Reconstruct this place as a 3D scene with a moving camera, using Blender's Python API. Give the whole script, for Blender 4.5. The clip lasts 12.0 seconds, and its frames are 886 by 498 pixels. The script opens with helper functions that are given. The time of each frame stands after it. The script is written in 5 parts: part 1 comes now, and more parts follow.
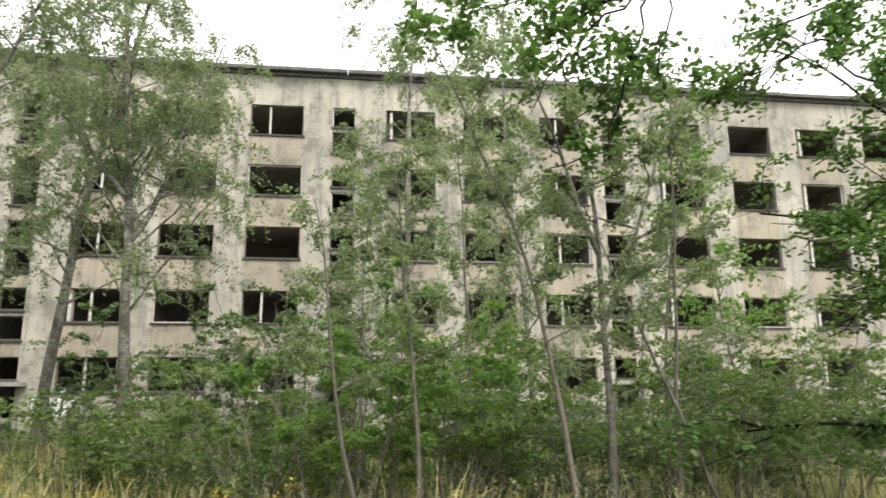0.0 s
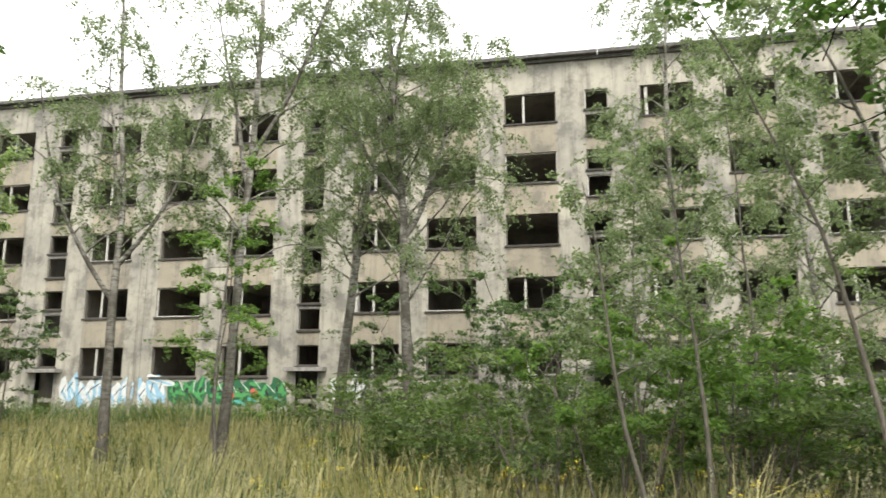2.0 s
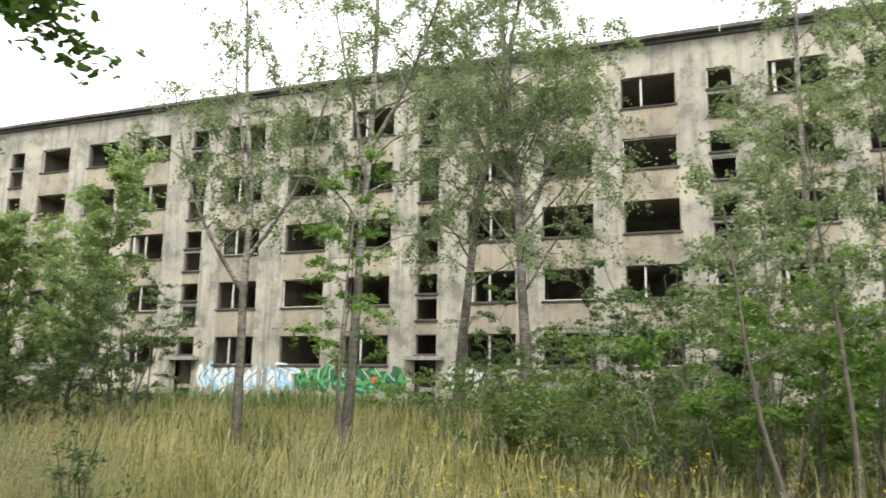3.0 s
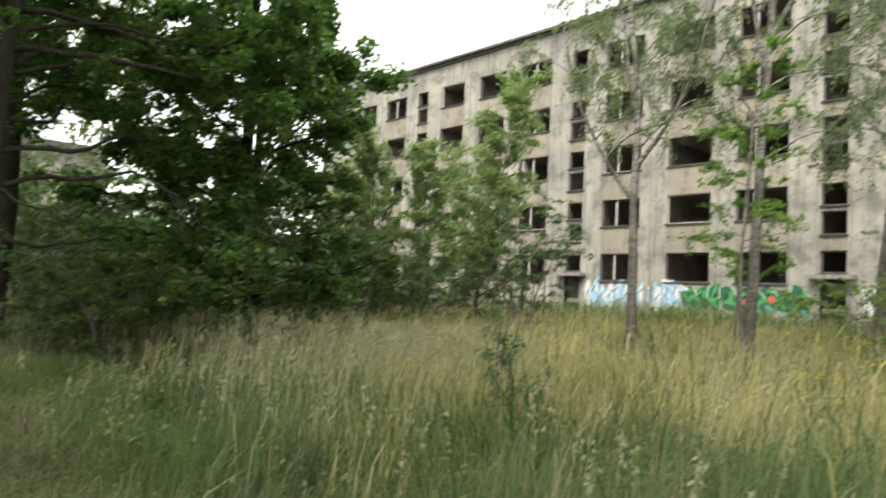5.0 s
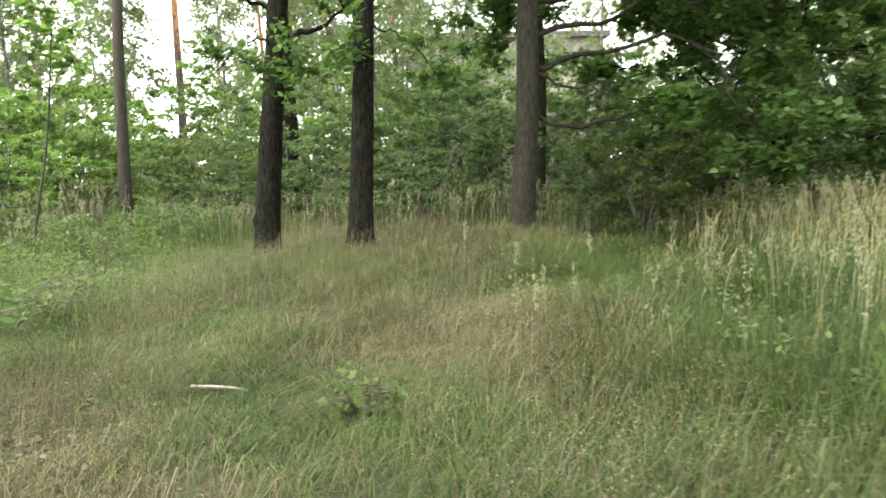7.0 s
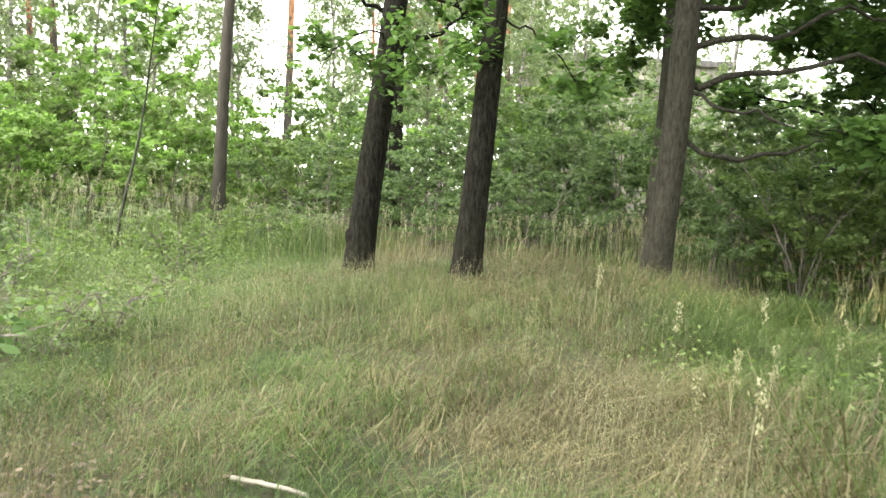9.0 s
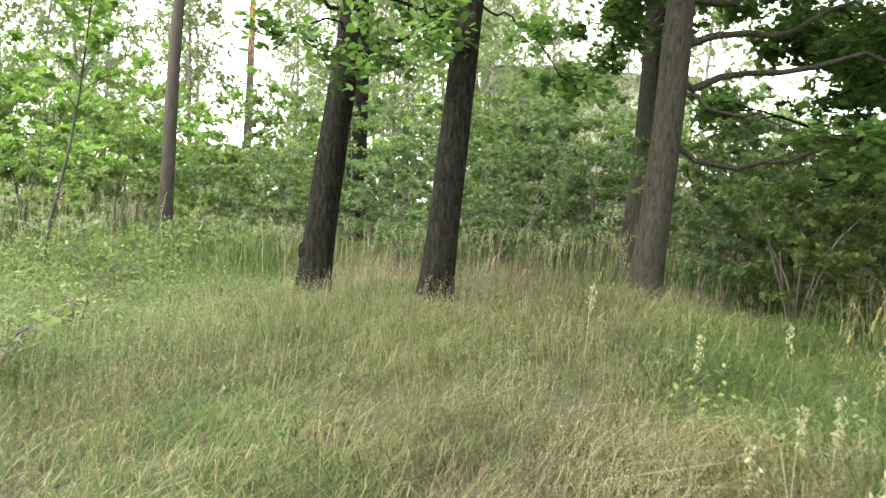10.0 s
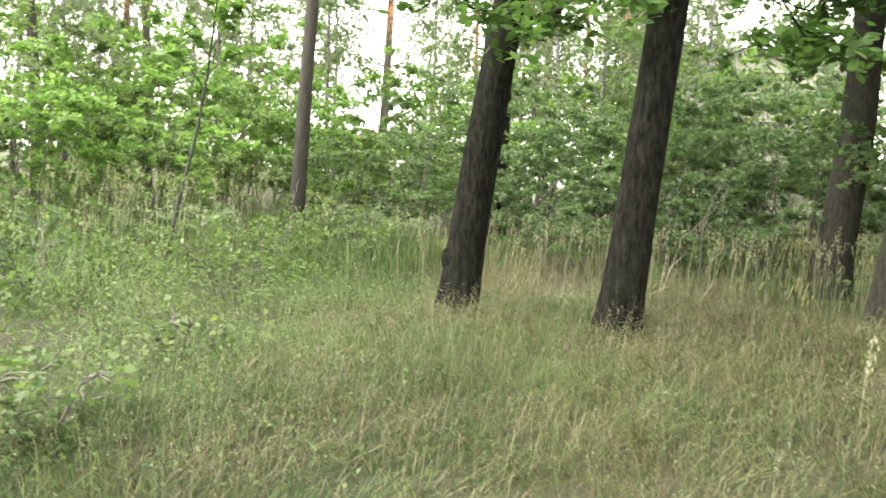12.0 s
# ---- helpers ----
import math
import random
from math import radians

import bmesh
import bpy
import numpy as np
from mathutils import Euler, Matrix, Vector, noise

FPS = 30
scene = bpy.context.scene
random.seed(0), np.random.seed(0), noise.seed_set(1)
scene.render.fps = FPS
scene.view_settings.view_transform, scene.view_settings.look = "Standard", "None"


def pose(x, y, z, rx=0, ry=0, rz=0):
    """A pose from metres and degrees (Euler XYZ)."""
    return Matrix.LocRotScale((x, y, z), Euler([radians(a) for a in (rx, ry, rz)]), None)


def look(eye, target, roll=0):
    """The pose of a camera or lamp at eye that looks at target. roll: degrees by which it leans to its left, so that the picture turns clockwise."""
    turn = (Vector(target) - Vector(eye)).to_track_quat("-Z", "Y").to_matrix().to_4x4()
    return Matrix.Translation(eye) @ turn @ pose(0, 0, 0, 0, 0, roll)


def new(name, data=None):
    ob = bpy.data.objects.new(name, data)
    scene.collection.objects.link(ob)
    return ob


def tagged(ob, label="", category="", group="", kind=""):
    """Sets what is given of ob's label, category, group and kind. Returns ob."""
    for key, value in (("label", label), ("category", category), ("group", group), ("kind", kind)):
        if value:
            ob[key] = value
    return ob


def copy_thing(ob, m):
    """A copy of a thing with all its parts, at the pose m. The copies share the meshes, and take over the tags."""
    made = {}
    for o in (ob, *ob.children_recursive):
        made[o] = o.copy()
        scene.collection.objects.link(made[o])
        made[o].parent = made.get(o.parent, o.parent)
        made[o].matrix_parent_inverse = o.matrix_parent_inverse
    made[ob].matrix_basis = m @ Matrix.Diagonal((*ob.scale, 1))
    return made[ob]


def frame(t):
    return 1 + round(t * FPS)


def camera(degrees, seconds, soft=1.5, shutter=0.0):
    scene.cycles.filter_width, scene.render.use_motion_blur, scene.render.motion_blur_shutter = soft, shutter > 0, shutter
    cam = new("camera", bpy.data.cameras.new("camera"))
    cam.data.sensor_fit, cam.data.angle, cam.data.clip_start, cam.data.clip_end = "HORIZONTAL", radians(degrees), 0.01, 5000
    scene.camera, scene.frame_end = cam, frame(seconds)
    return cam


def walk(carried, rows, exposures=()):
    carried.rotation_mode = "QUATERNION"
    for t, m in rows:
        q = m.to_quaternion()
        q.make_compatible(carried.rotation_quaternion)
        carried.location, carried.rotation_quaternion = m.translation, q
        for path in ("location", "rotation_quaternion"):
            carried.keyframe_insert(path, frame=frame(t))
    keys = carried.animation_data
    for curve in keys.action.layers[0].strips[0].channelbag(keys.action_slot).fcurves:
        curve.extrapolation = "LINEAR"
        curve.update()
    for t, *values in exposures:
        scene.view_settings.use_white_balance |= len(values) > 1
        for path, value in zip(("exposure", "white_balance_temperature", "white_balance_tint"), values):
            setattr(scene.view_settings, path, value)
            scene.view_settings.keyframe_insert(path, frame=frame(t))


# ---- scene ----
cam = camera(60.73, 12.0, shutter=0.35)
PATH = [
    (0, (20.613, -32.097, 1.621), (21.159, -28.231, 2.490), -0.52),
    (0.5, (20.584, -32.083, 1.618), (20.805, -28.177, 2.453), -0.23),
    (1, (20.543, -32.077, 1.619), (20.391, -28.167, 2.452), -0.04),
    (1.5, (20.501, -32.094, 1.623), (20.023, -28.211, 2.459), 0.25),
    (2, (20.468, -32.094, 1.624), (19.676, -28.254, 2.416), 0.16),
    (2.5, (20.439, -32.070, 1.623), (19.369, -28.294, 2.394), 0.20),
    (2.7, (20.425, -32.061, 1.619), (19.228, -28.320, 2.378), 0.45),
    (4.3, (20.271, -32.007, 1.395), (17.967, -28.796, 2.015), 2.95),
    (4.5, (20.236, -32.000, 1.375), (17.718, -28.947, 1.957), 3.06),
    (5, (20.047, -31.962, 1.344), (17.057, -29.319, 1.609), 2.90),
    (5.5, (19.772, -31.949, 1.343), (16.415, -29.775, 1.322), 1.26),
    (6, (19.487, -32.000, 1.389), (15.704, -30.700, 1.333), -0.15),
    (6.5, (19.117, -32.045, 1.341), (15.174, -31.391, 1.189), -1.32),
    (7, (18.677, -32.136, 1.300), (14.717, -31.757, 0.875), -2.00),
    (7.5, (18.220, -32.207, 1.289), (14.246, -32.019, 0.873), -0.81),
    (7.7, (18.069, -32.223, 1.301), (14.099, -32.024, 0.858), 0.70),
    (9.3, (16.897, -32.343, 1.316), (12.911, -32.452, 1.004), 2.99),
    (9.5, (16.675, -32.339, 1.308), (12.686, -32.374, 1.023), 3.26),
    (10, (16.194, -32.360, 1.268), (12.202, -32.275, 1.021), 3.32),
    (10.5, (15.702, -32.411, 1.251), (11.713, -32.519, 0.973), 2.49),
    (11, (15.227, -32.462, 1.264), (11.253, -32.758, 0.912), 1.89),
    (11.5, (14.794, -32.516, 1.262), (10.834, -32.956, 0.911), 2.49),
    (12, (14.695, -32.734, 1.366), (10.756, -33.324, 0.993), 4.05),
]
walk(cam, [(t, look(eye, target, roll)) for t, eye, target, roll in PATH],
     exposures=[(0, 1.5), (2.5, 1.48), (4.5, 1.42), (5.5, 1.5), (6.5, 2.25), (7.5, 2.5), (9.5, 2.85), (12, 2.85)])

# ---- world, sun ----
world = bpy.data.worlds.new("overcast_sky")
scene.world = world
world.use_nodes = True
wn = world.node_tree.nodes
wl = world.node_tree.links
sky = wn.new("ShaderNodeTexSky")
sky.sky_type = 'NISHITA'
sky.sun_disc = False
sky.sun_elevation = radians(48)
sky.sun_rotation = radians(200)
sky_gain = wn.new("ShaderNodeVectorMath")
sky_gain.operation = 'SCALE'
sky_gain.inputs["Scale"].default_value = 0.1
cloud = wn.new("ShaderNodeMix")
cloud.data_type = 'RGBA'
cloud.inputs[0].default_value = 0.82
cloud.inputs[7].default_value = (1.0, 0.99, 0.94, 1)
wl.new(sky.outputs[0], sky_gain.inputs[0])
wl.new(sky_gain.outputs[0], cloud.inputs[6])
wl.new(cloud.outputs[2], wn["Background"].inputs[0])
wn["Background"].inputs[1].default_value = 1.0

sun = new("sun", bpy.data.lights.new("sun", 'SUN'))
sun.data.energy = 1.2
sun.data.angle = radians(25)
sun.data.color = (1.0, 0.96, 0.88)
sun.matrix_world = look((0, 0, 0), (-0.25, 0.62, -0.75))


# ---- materials ----
def node_mat(name):
    m = bpy.data.materials.new(name)
    m.use_nodes = True
    return m, m.node_tree.nodes, m.node_tree.links, m.node_tree.nodes["Principled BSDF"]


def ramp_node(nt, stops):
    r = nt.nodes.new("ShaderNodeValToRGB")
    el = r.color_ramp.elements
    while len(el) < len(stops):
        el.new(0.5)
    for e, (p, c) in zip(el, stops):
        e.position, e.color = p, (*c, 1)
    return r


def noise_node(nt, scale, detail=4, rough=0.6, stretch=None, space="Object"):
    tc = nt.nodes.new("ShaderNodeTexCoord")
    n = nt.nodes.new("ShaderNodeTexNoise")
    n.inputs["Scale"].default_value = scale
    n.inputs["Detail"].default_value = detail
    n.inputs["Roughness"].default_value = rough
    if stretch:
        mp = nt.nodes.new("ShaderNodeMapping")
        mp.inputs["Scale"].default_value = stretch
        nt.links.new(tc.outputs[space], mp.inputs[0])
        nt.links.new(mp.outputs[0], n.inputs["Vector"])
    else:
        nt.links.new(tc.outputs[space], n.inputs["Vector"])
    return n


def mix_color(nt, fac, a, b, mode='MIX'):
    m = nt.nodes.new("ShaderNodeMix")
    m.data_type = 'RGBA'
    m.blend_type = mode
    for slot, v in ((0, fac), (6, a), (7, b)):
        if isinstance(v, (int, float)):
            m.inputs[slot].default_value = v
        elif isinstance(v, tuple):
            m.inputs[slot].default_value = (*v, 1)
        else:
            nt.links.new(v, m.inputs[slot])
    return m.outputs[2]


def bump(nt, bsdf, height, strength=0.4, distance=0.02):
    b = nt.nodes.new("ShaderNodeBump")
    b.inputs["Strength"].default_value = strength
    b.inputs["Distance"].default_value = distance
    nt.links.new(height, b.inputs["Height"])
    nt.links.new(b.outputs[0], bsdf.inputs["Normal"])


def plaster(name, light, dark, grime, streak=0.5):
    m, n, l, b = node_mat(name)
    nt = m.node_tree
    big = noise_node(nt, 0.35, 6, 0.65)
    r1 = ramp_node(nt, [(0.35, dark), (0.62, light)])
    l.new(big.outputs[0], r1.inputs[0])
    runs = noise_node(nt, 1.0, 5, 0.7, (3.2, 3.2, 0.22))
    r2 = ramp_node(nt, [(0.5, (0, 0, 0)), (0.72, (1, 1, 1))])
    l.new(runs.outputs[0], r2.inputs[0])
    patch = noise_node(nt, 0.9, 7, 0.72)
    r3 = ramp_node(nt, [(0.49, (0, 0, 0)), (0.60, (1, 1, 1))])
    l.new(patch.outputs[0], r3.inputs[0])
    mul = nt.nodes.new("ShaderNodeMath")
    mul.operation = 'MULTIPLY'
    mul.inputs[1].default_value = streak
    l.new(r2.outputs[0], mul.inputs[0])
    c1 = mix_color(nt, mul.outputs[0], r1.outputs[0], grime)
    mul2 = nt.nodes.new("ShaderNodeMath")
    mul2.operation = 'MULTIPLY'
    mul2.inputs[1].default_value = 0.5
    l.new(r3.outputs[0], mul2.inputs[0])
    c2 = mix_color(nt, mul2.outputs[0], c1, tuple(0.75 * g for g in grime))
    fine = noise_node(nt, 40, 3, 0.6)
    c3 = mix_color(nt, 0.18, c2, fine.outputs[1], 'OVERLAY')
    l.new(c3, b.inputs["Base Color"])
    b.inputs["Roughness"].default_value = 0.93
    bump(nt, b, fine.outputs[0], 0.35, 0.01)
    return m


def plain(name, color, rough=0.8, var=0.25, scale=6.0, metal=0.0):
    m, n, l, b = node_mat(name)
    nt = m.node_tree
    a = noise_node(nt, scale, 5, 0.65)
    r = ramp_node(nt, [(0.3, tuple(c * (1 - var) for c in color)), (0.7, tuple(min(1, c * (1 + var)) for c in color))])
    l.new(a.outputs[0], r.inputs[0])
    l.new(r.outputs[0], b.inputs["Base Color"])
    b.inputs["Roughness"].default_value = rough
    b.inputs["Metallic"].default_value = metal
    bump(nt, b, a.outputs[0], 0.3, 0.01)
    return m


def leaf_mat(name, stops, trans=0.35, rough=0.55, gain=1.3):
    m, n, l, b = node_mat(name)
    nt = m.node_tree
    geo = n.new("ShaderNodeNewGeometry")
    r = ramp_node(nt, stops)
    big = noise_node(nt, 0.8, 3, 0.5)
    addn = n.new("ShaderNodeMath")
    addn.operation = 'MULTIPLY_ADD'
    addn.inputs[1].default_value = 0.7
    l.new(geo.outputs["Random Per Island"], addn.inputs[0])
    sub = n.new("ShaderNodeMath")
    sub.operation = 'MULTIPLY_ADD'
    sub.inputs[1].default_value = 0.9
    sub.inputs[2].default_value = -0.30
    l.new(big.outputs[0], sub.inputs[0])
    l.new(sub.outputs[0], addn.inputs[2])
    l.new(addn.outputs[0], r.inputs[0])
    l.new(r.outputs[0], b.inputs["Base Color"])
    b.inputs["Roughness"].default_value = rough
    b.inputs["Specular IOR Level"].default_value = 0.35
    tr = n.new("ShaderNodeBsdfTranslucent")
    bright = mix_color(nt, 1.0, r.outputs[0], (gain, gain * 1.1, gain * 0.8), 'MULTIPLY')
    l.new(bright, tr.inputs[0])
    mx = n.new("ShaderNodeMixShader")
    mx.inputs[0].default_value = trans
    l.new(b.outputs[0], mx.inputs[1])
    l.new(tr.outputs[0], mx.inputs[2])
    l.new(mx.outputs[0], n["Material Output"].inputs[0])
    return m


def bark_oak(name, base, moss, dark=0.25, pale=3.0):
    m, n, l, b = node_mat(name)
    nt = m.node_tree
    ridges = noise_node(nt, 1.0, 6, 0.75, (32, 32, 8))
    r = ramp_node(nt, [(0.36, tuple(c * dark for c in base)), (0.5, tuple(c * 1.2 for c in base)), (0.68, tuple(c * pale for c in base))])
    l.new(ridges.outputs[0], r.inputs[0])
    big = noise_node(nt, 1.3, 4, 0.6)
    r2 = ramp_node(nt, [(0.48, (0, 0, 0)), (0.7, (0.6, 0.6, 0.6))])
    l.new(big.outputs[0], r2.inputs[0])
    c = mix_color(nt, r2.outputs[0], r.outputs[0], moss)
    l.new(c, b.inputs["Base Color"])
    b.inputs["Roughness"].default_value = 0.95
    b.inputs["Specular IOR Level"].default_value = 0.08
    bump(nt, b, ridges.outputs[0], 1.0, 0.06)
    return m


def bark_birch(name):
    m, n, l, b = node_mat(name)
    nt = m.node_tree
    marks = noise_node(nt, 1.0, 5, 0.7, (5, 5, 16))
    r = ramp_node(nt, [(0.46, (0.34, 0.325, 0.29)), (0.54, (0.19, 0.18, 0.155)), (0.66, (0.05, 0.045, 0.04))])
    l.new(marks.outputs[0], r.inputs[0])
    big = noise_node(nt, 1.1, 5, 0.6, (2, 2, 0.9))
    r2 = ramp_node(nt, [(0.45, (0, 0, 0)), (0.6, (0.9, 0.9, 0.9))])
    l.new(big.outputs[0], r2.inputs[0])
    c = mix_color(nt, r2.outputs[0], r.outputs[0], (0.075, 0.068, 0.054))
    tc = n.new("ShaderNodeTexCoord")
    sep = n.new("ShaderNodeSeparateXYZ")
    l.new(tc.outputs["Object"], sep.inputs[0])
    rise = n.new("ShaderNodeMapRange")
    for slot, v in ((1, 1.0), (2, 5.5), (3, 0.9), (4, 0.0)):
        rise.inputs[slot].default_value = v
    l.new(sep.outputs[2], rise.inputs[0])
    rough_foot = noise_node(nt, 1.0, 5, 0.75, (18, 18, 5))
    r3 = ramp_node(nt, [(0.38, (0.035, 0.031, 0.026)), (0.62, (0.125, 0.112, 0.092))])
    l.new(rough_foot.outputs[0], r3.inputs[0])
    c = mix_color(nt, rise.outputs[0], c, r3.outputs[0])
    l.new(c, b.inputs["Base Color"])
    b.inputs["Roughness"].default_value = 0.88
    b.inputs["Specular IOR Level"].default_value = 0.12
    bump(nt, b, rough_foot.outputs[0], 0.6, 0.02)
    return m


def bark_pine(name):
    m, n, l, b = node_mat(name)
    nt = m.node_tree
    tc = n.new("ShaderNodeTexCoord")
    sep = n.new("ShaderNodeSeparateXYZ")
    l.new(tc.outputs["Object"], sep.inputs[0])
    flakes = noise_node(nt, 1.0, 5, 0.7, (12, 12, 4))
    add = n.new("ShaderNodeMath")
    add.operation = 'MULTIPLY_ADD'
    add.inputs[1].default_value = 0.06
    l.new(sep.outputs[2], add.inputs[0])
    l.new(flakes.outputs[0], add.inputs[2])
    r = ramp_node(nt, [(0.5, (0.045, 0.041, 0.034)), (0.9, (0.075, 0.066, 0.053)), (1.0, (0.36, 0.17, 0.08))])
    l.new(add.outputs[0], r.inputs[0])
    l.new(r.outputs[0], b.inputs["Base Color"])
    b.inputs["Roughness"].default_value = 0.9
    b.inputs["Specular IOR Level"].default_value = 0.12
    bump(nt, b, flakes.outputs[0], 0.6, 0.03)
    return m


M = {}
M["wall"] = plaster("aged_render", (0.43, 0.40, 0.33), (0.26, 0.245, 0.215), (0.10, 0.096, 0.09), 0.8)
M["spandrel"] = plaster("tan_panel_render", (0.36, 0.315, 0.24), (0.255, 0.226, 0.178), (0.125, 0.118, 0.108), 0.65)
M["plinth"] = plaster("plinth_render", (0.30, 0.285, 0.26), (0.22, 0.21, 0.195), (0.12, 0.115, 0.11), 0.6)
M["inner"] = plaster("bare_room_plaster", (0.42, 0.39, 0.34), (0.30, 0.275, 0.24), (0.16, 0.15, 0.135), 0.3)
M["concrete"] = plain("weathered_concrete", (0.26, 0.245, 0.225), 0.92, 0.35, 5)
M["sill"] = plain("dark_stained_sill", (0.052, 0.048, 0.044), 0.9, 0.4, 7)
M["roof_edge"] = plain("tarred_roof_edge", (0.10, 0.095, 0.09), 0.9, 0.4, 4)
M["frame"] = plain("peeling_white_paint", (0.46, 0.44, 0.40), 0.75, 0.35, 9)
M["frame_dark"] = plain("weathered_brown_frame", (0.095, 0.082, 0.068), 0.9, 0.35, 9)
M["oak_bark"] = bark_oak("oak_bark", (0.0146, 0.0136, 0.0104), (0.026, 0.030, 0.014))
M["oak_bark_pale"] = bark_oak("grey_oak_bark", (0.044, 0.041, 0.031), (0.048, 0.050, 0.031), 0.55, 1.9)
M["birch_bark"] = bark_birch("birch_bark")
M["pine_bark"] = bark_pine("pine_bark")
M["twig"] = plain("twig_bark", (0.12, 0.105, 0.085), 0.9, 0.4, 12)
M["stem_green"] = plain("dark_green_stem", (0.035, 0.038, 0.024), 0.8, 0.3, 9)
M["stem_pale"] = plain("pale_sapling_bark", (0.105, 0.095, 0.075), 0.85, 0.4, 9)
M["birch_leaf"] = leaf_mat("birch_leaf", [(0.1, (0.105, 0.135, 0.07)), (0.5, (0.155, 0.192, 0.10)), (0.95, (0.215, 0.25, 0.14))], 0.45, gain=1.5)
M["oak_leaf"] = leaf_mat("oak_leaf", [(0.1, (0.045, 0.085, 0.022)), (0.5, (0.076, 0.135, 0.034)), (0.95, (0.12, 0.19, 0.052))], 0.42, gain=1.5)
M["light_leaf"] = leaf_mat("young_birch_leaf", [(0.1, (0.15, 0.20, 0.08)), (0.5, (0.215, 0.275, 0.115)), (0.95, (0.285, 0.345, 0.165))], 0.5, gain=1.5)
M["maple_leaf"] = leaf_mat("maple_leaf", [(0.1, (0.082, 0.145, 0.03)), (0.5, (0.135, 0.218, 0.05)), (0.95, (0.20, 0.295, 0.088))], 0.48, gain=1.5)
M["shrub_leaf"] = leaf_mat("shrub_leaf", [(0.1, (0.062, 0.100, 0.027)), (0.5, (0.104, 0.152, 0.043)), (0.95, (0.165, 0.215, 0.072))], 0.42, gain=1.5)
M["dark_leaf"] = leaf_mat("shade_shrub_leaf", [(0.1, (0.056, 0.092, 0.034)), (0.5, (0.092, 0.137, 0.054)), (0.95, (0.142, 0.19, 0.082))], 0.46, gain=1.5)
M["pine_needle"] = leaf_mat("pine_needle", [(0.1, (0.055, 0.085, 0.034)), (0.5, (0.085, 0.12, 0.05)), (0.95, (0.125, 0.155, 0.07))], 0.35, gain=1.5)
M["grass_green"] = leaf_mat("green_grass", [(0.1, (0.028, 0.052, 0.010)), (0.5, (0.068, 0.106, 0.030)), (0.95, (0.155, 0.195, 0.078))], 0.44, gain=1.5)
M["grass_straw"] = leaf_mat("straw_grass", [(0.1, (0.235, 0.212, 0.09)), (0.5, (0.345, 0.312, 0.138)), (0.95, (0.455, 0.412, 0.2))], 0.38, gain=1.2)
M["seed"] = leaf_mat("pale_seed_head", [(0.1, (0.2, 0.195, 0.115)), (0.5, (0.29, 0.28, 0.17)), (0.95, (0.38, 0.365, 0.235))], 0.4, gain=1.2)
# brown in itself, and darkened as the path's dimmer copy of the straw
M["grass_brown_dim"] = leaf_mat("brown_bent_grass_dim", [(0.1, (0.06, 0.05, 0.026)), (0.5, (0.125, 0.106, 0.054)), (0.95, (0.28, 0.25, 0.14))], 0.35, gain=1.2)
M["yellow"] = leaf_mat("yellow_flower", [(0.1, (0.55, 0.42, 0.02)), (0.9, (0.75, 0.58, 0.04))], 0.3)


def ground_mat():
    m, n, l, b = node_mat("meadow_soil")
    nt = m.node_tree
    a = noise_node(nt, 0.5, 7, 0.7)
    r = ramp_node(nt, [(0.35, (0.030, 0.040, 0.014)), (0.5, (0.055, 0.056, 0.024)), (0.68, (0.090, 0.076, 0.042))])
    l.new(a.outputs[0], r.inputs[0])
    f = noise_node(nt, 18, 6, 0.75)
    c = mix_color(nt, 0.55, r.outputs[0], f.outputs[1], 'OVERLAY')
    l.new(c, b.inputs["Base Color"])
    b.inputs["Roughness"].default_value = 0.97
    bump(nt, b, f.outputs[0], 0.9, 0.05)
    return m


M["ground"] = ground_mat()


# ---- helpers for building ----
def part(name, bm, material, parent=None, label=""):
    me = bpy.data.meshes.new(name)
    bm.to_mesh(me)
    bm.free()
    me.materials.append(material)
    ob = new(name, me)
    ob.parent = parent
    if label:
        tagged(ob, label)
    return ob


def box(bm, x0, x1, y0, y1, z0, z1):
    v = [bm.verts.new(p) for p in ((x0, y0, z0), (x1, y0, z0), (x1, y1, z0), (x0, y1, z0),
                                   (x0, y0, z1), (x1, y0, z1), (x1, y1, z1), (x0, y1, z1))]
    for f in ((3, 2, 1, 0), (4, 5, 6, 7), (0, 1, 5, 4), (1, 2, 6, 5), (2, 3, 7, 6), (3, 0, 4, 7)):
        bm.faces.new([v[i] for i in f])


def boxes(*rows):
    bm = bmesh.new()
    for r in rows:
        box(bm, *r)
    return bm


def quick_mesh(name, verts, faces, material, smooth=False):
    """A mesh from arrays: verts (n, 3), faces (m, k)."""
    verts = np.asarray(verts, np.float32)
    faces = np.asarray(faces, np.int32)
    me = bpy.data.meshes.new(name)
    me.vertices.add(len(verts))
    me.vertices.foreach_set("co", verts.ravel())
    me.loops.add(faces.size)
    me.loops.foreach_set("vertex_index", faces.ravel())
    me.polygons.add(len(faces))
    me.polygons.foreach_set("loop_start", np.arange(len(faces), dtype=np.int32) * faces.shape[1])
    if smooth:
        me.polygons.foreach_set("use_smooth", np.ones(len(faces), bool))
    me.update(calc_edges=True)
    me.materials.append(material)
    return me


def smoothstep(a, b, x):
    t = np.clip((np.asarray(x, float) - a) / (b - a), 0, 1)
    return t * t * (3 - 2 * t)


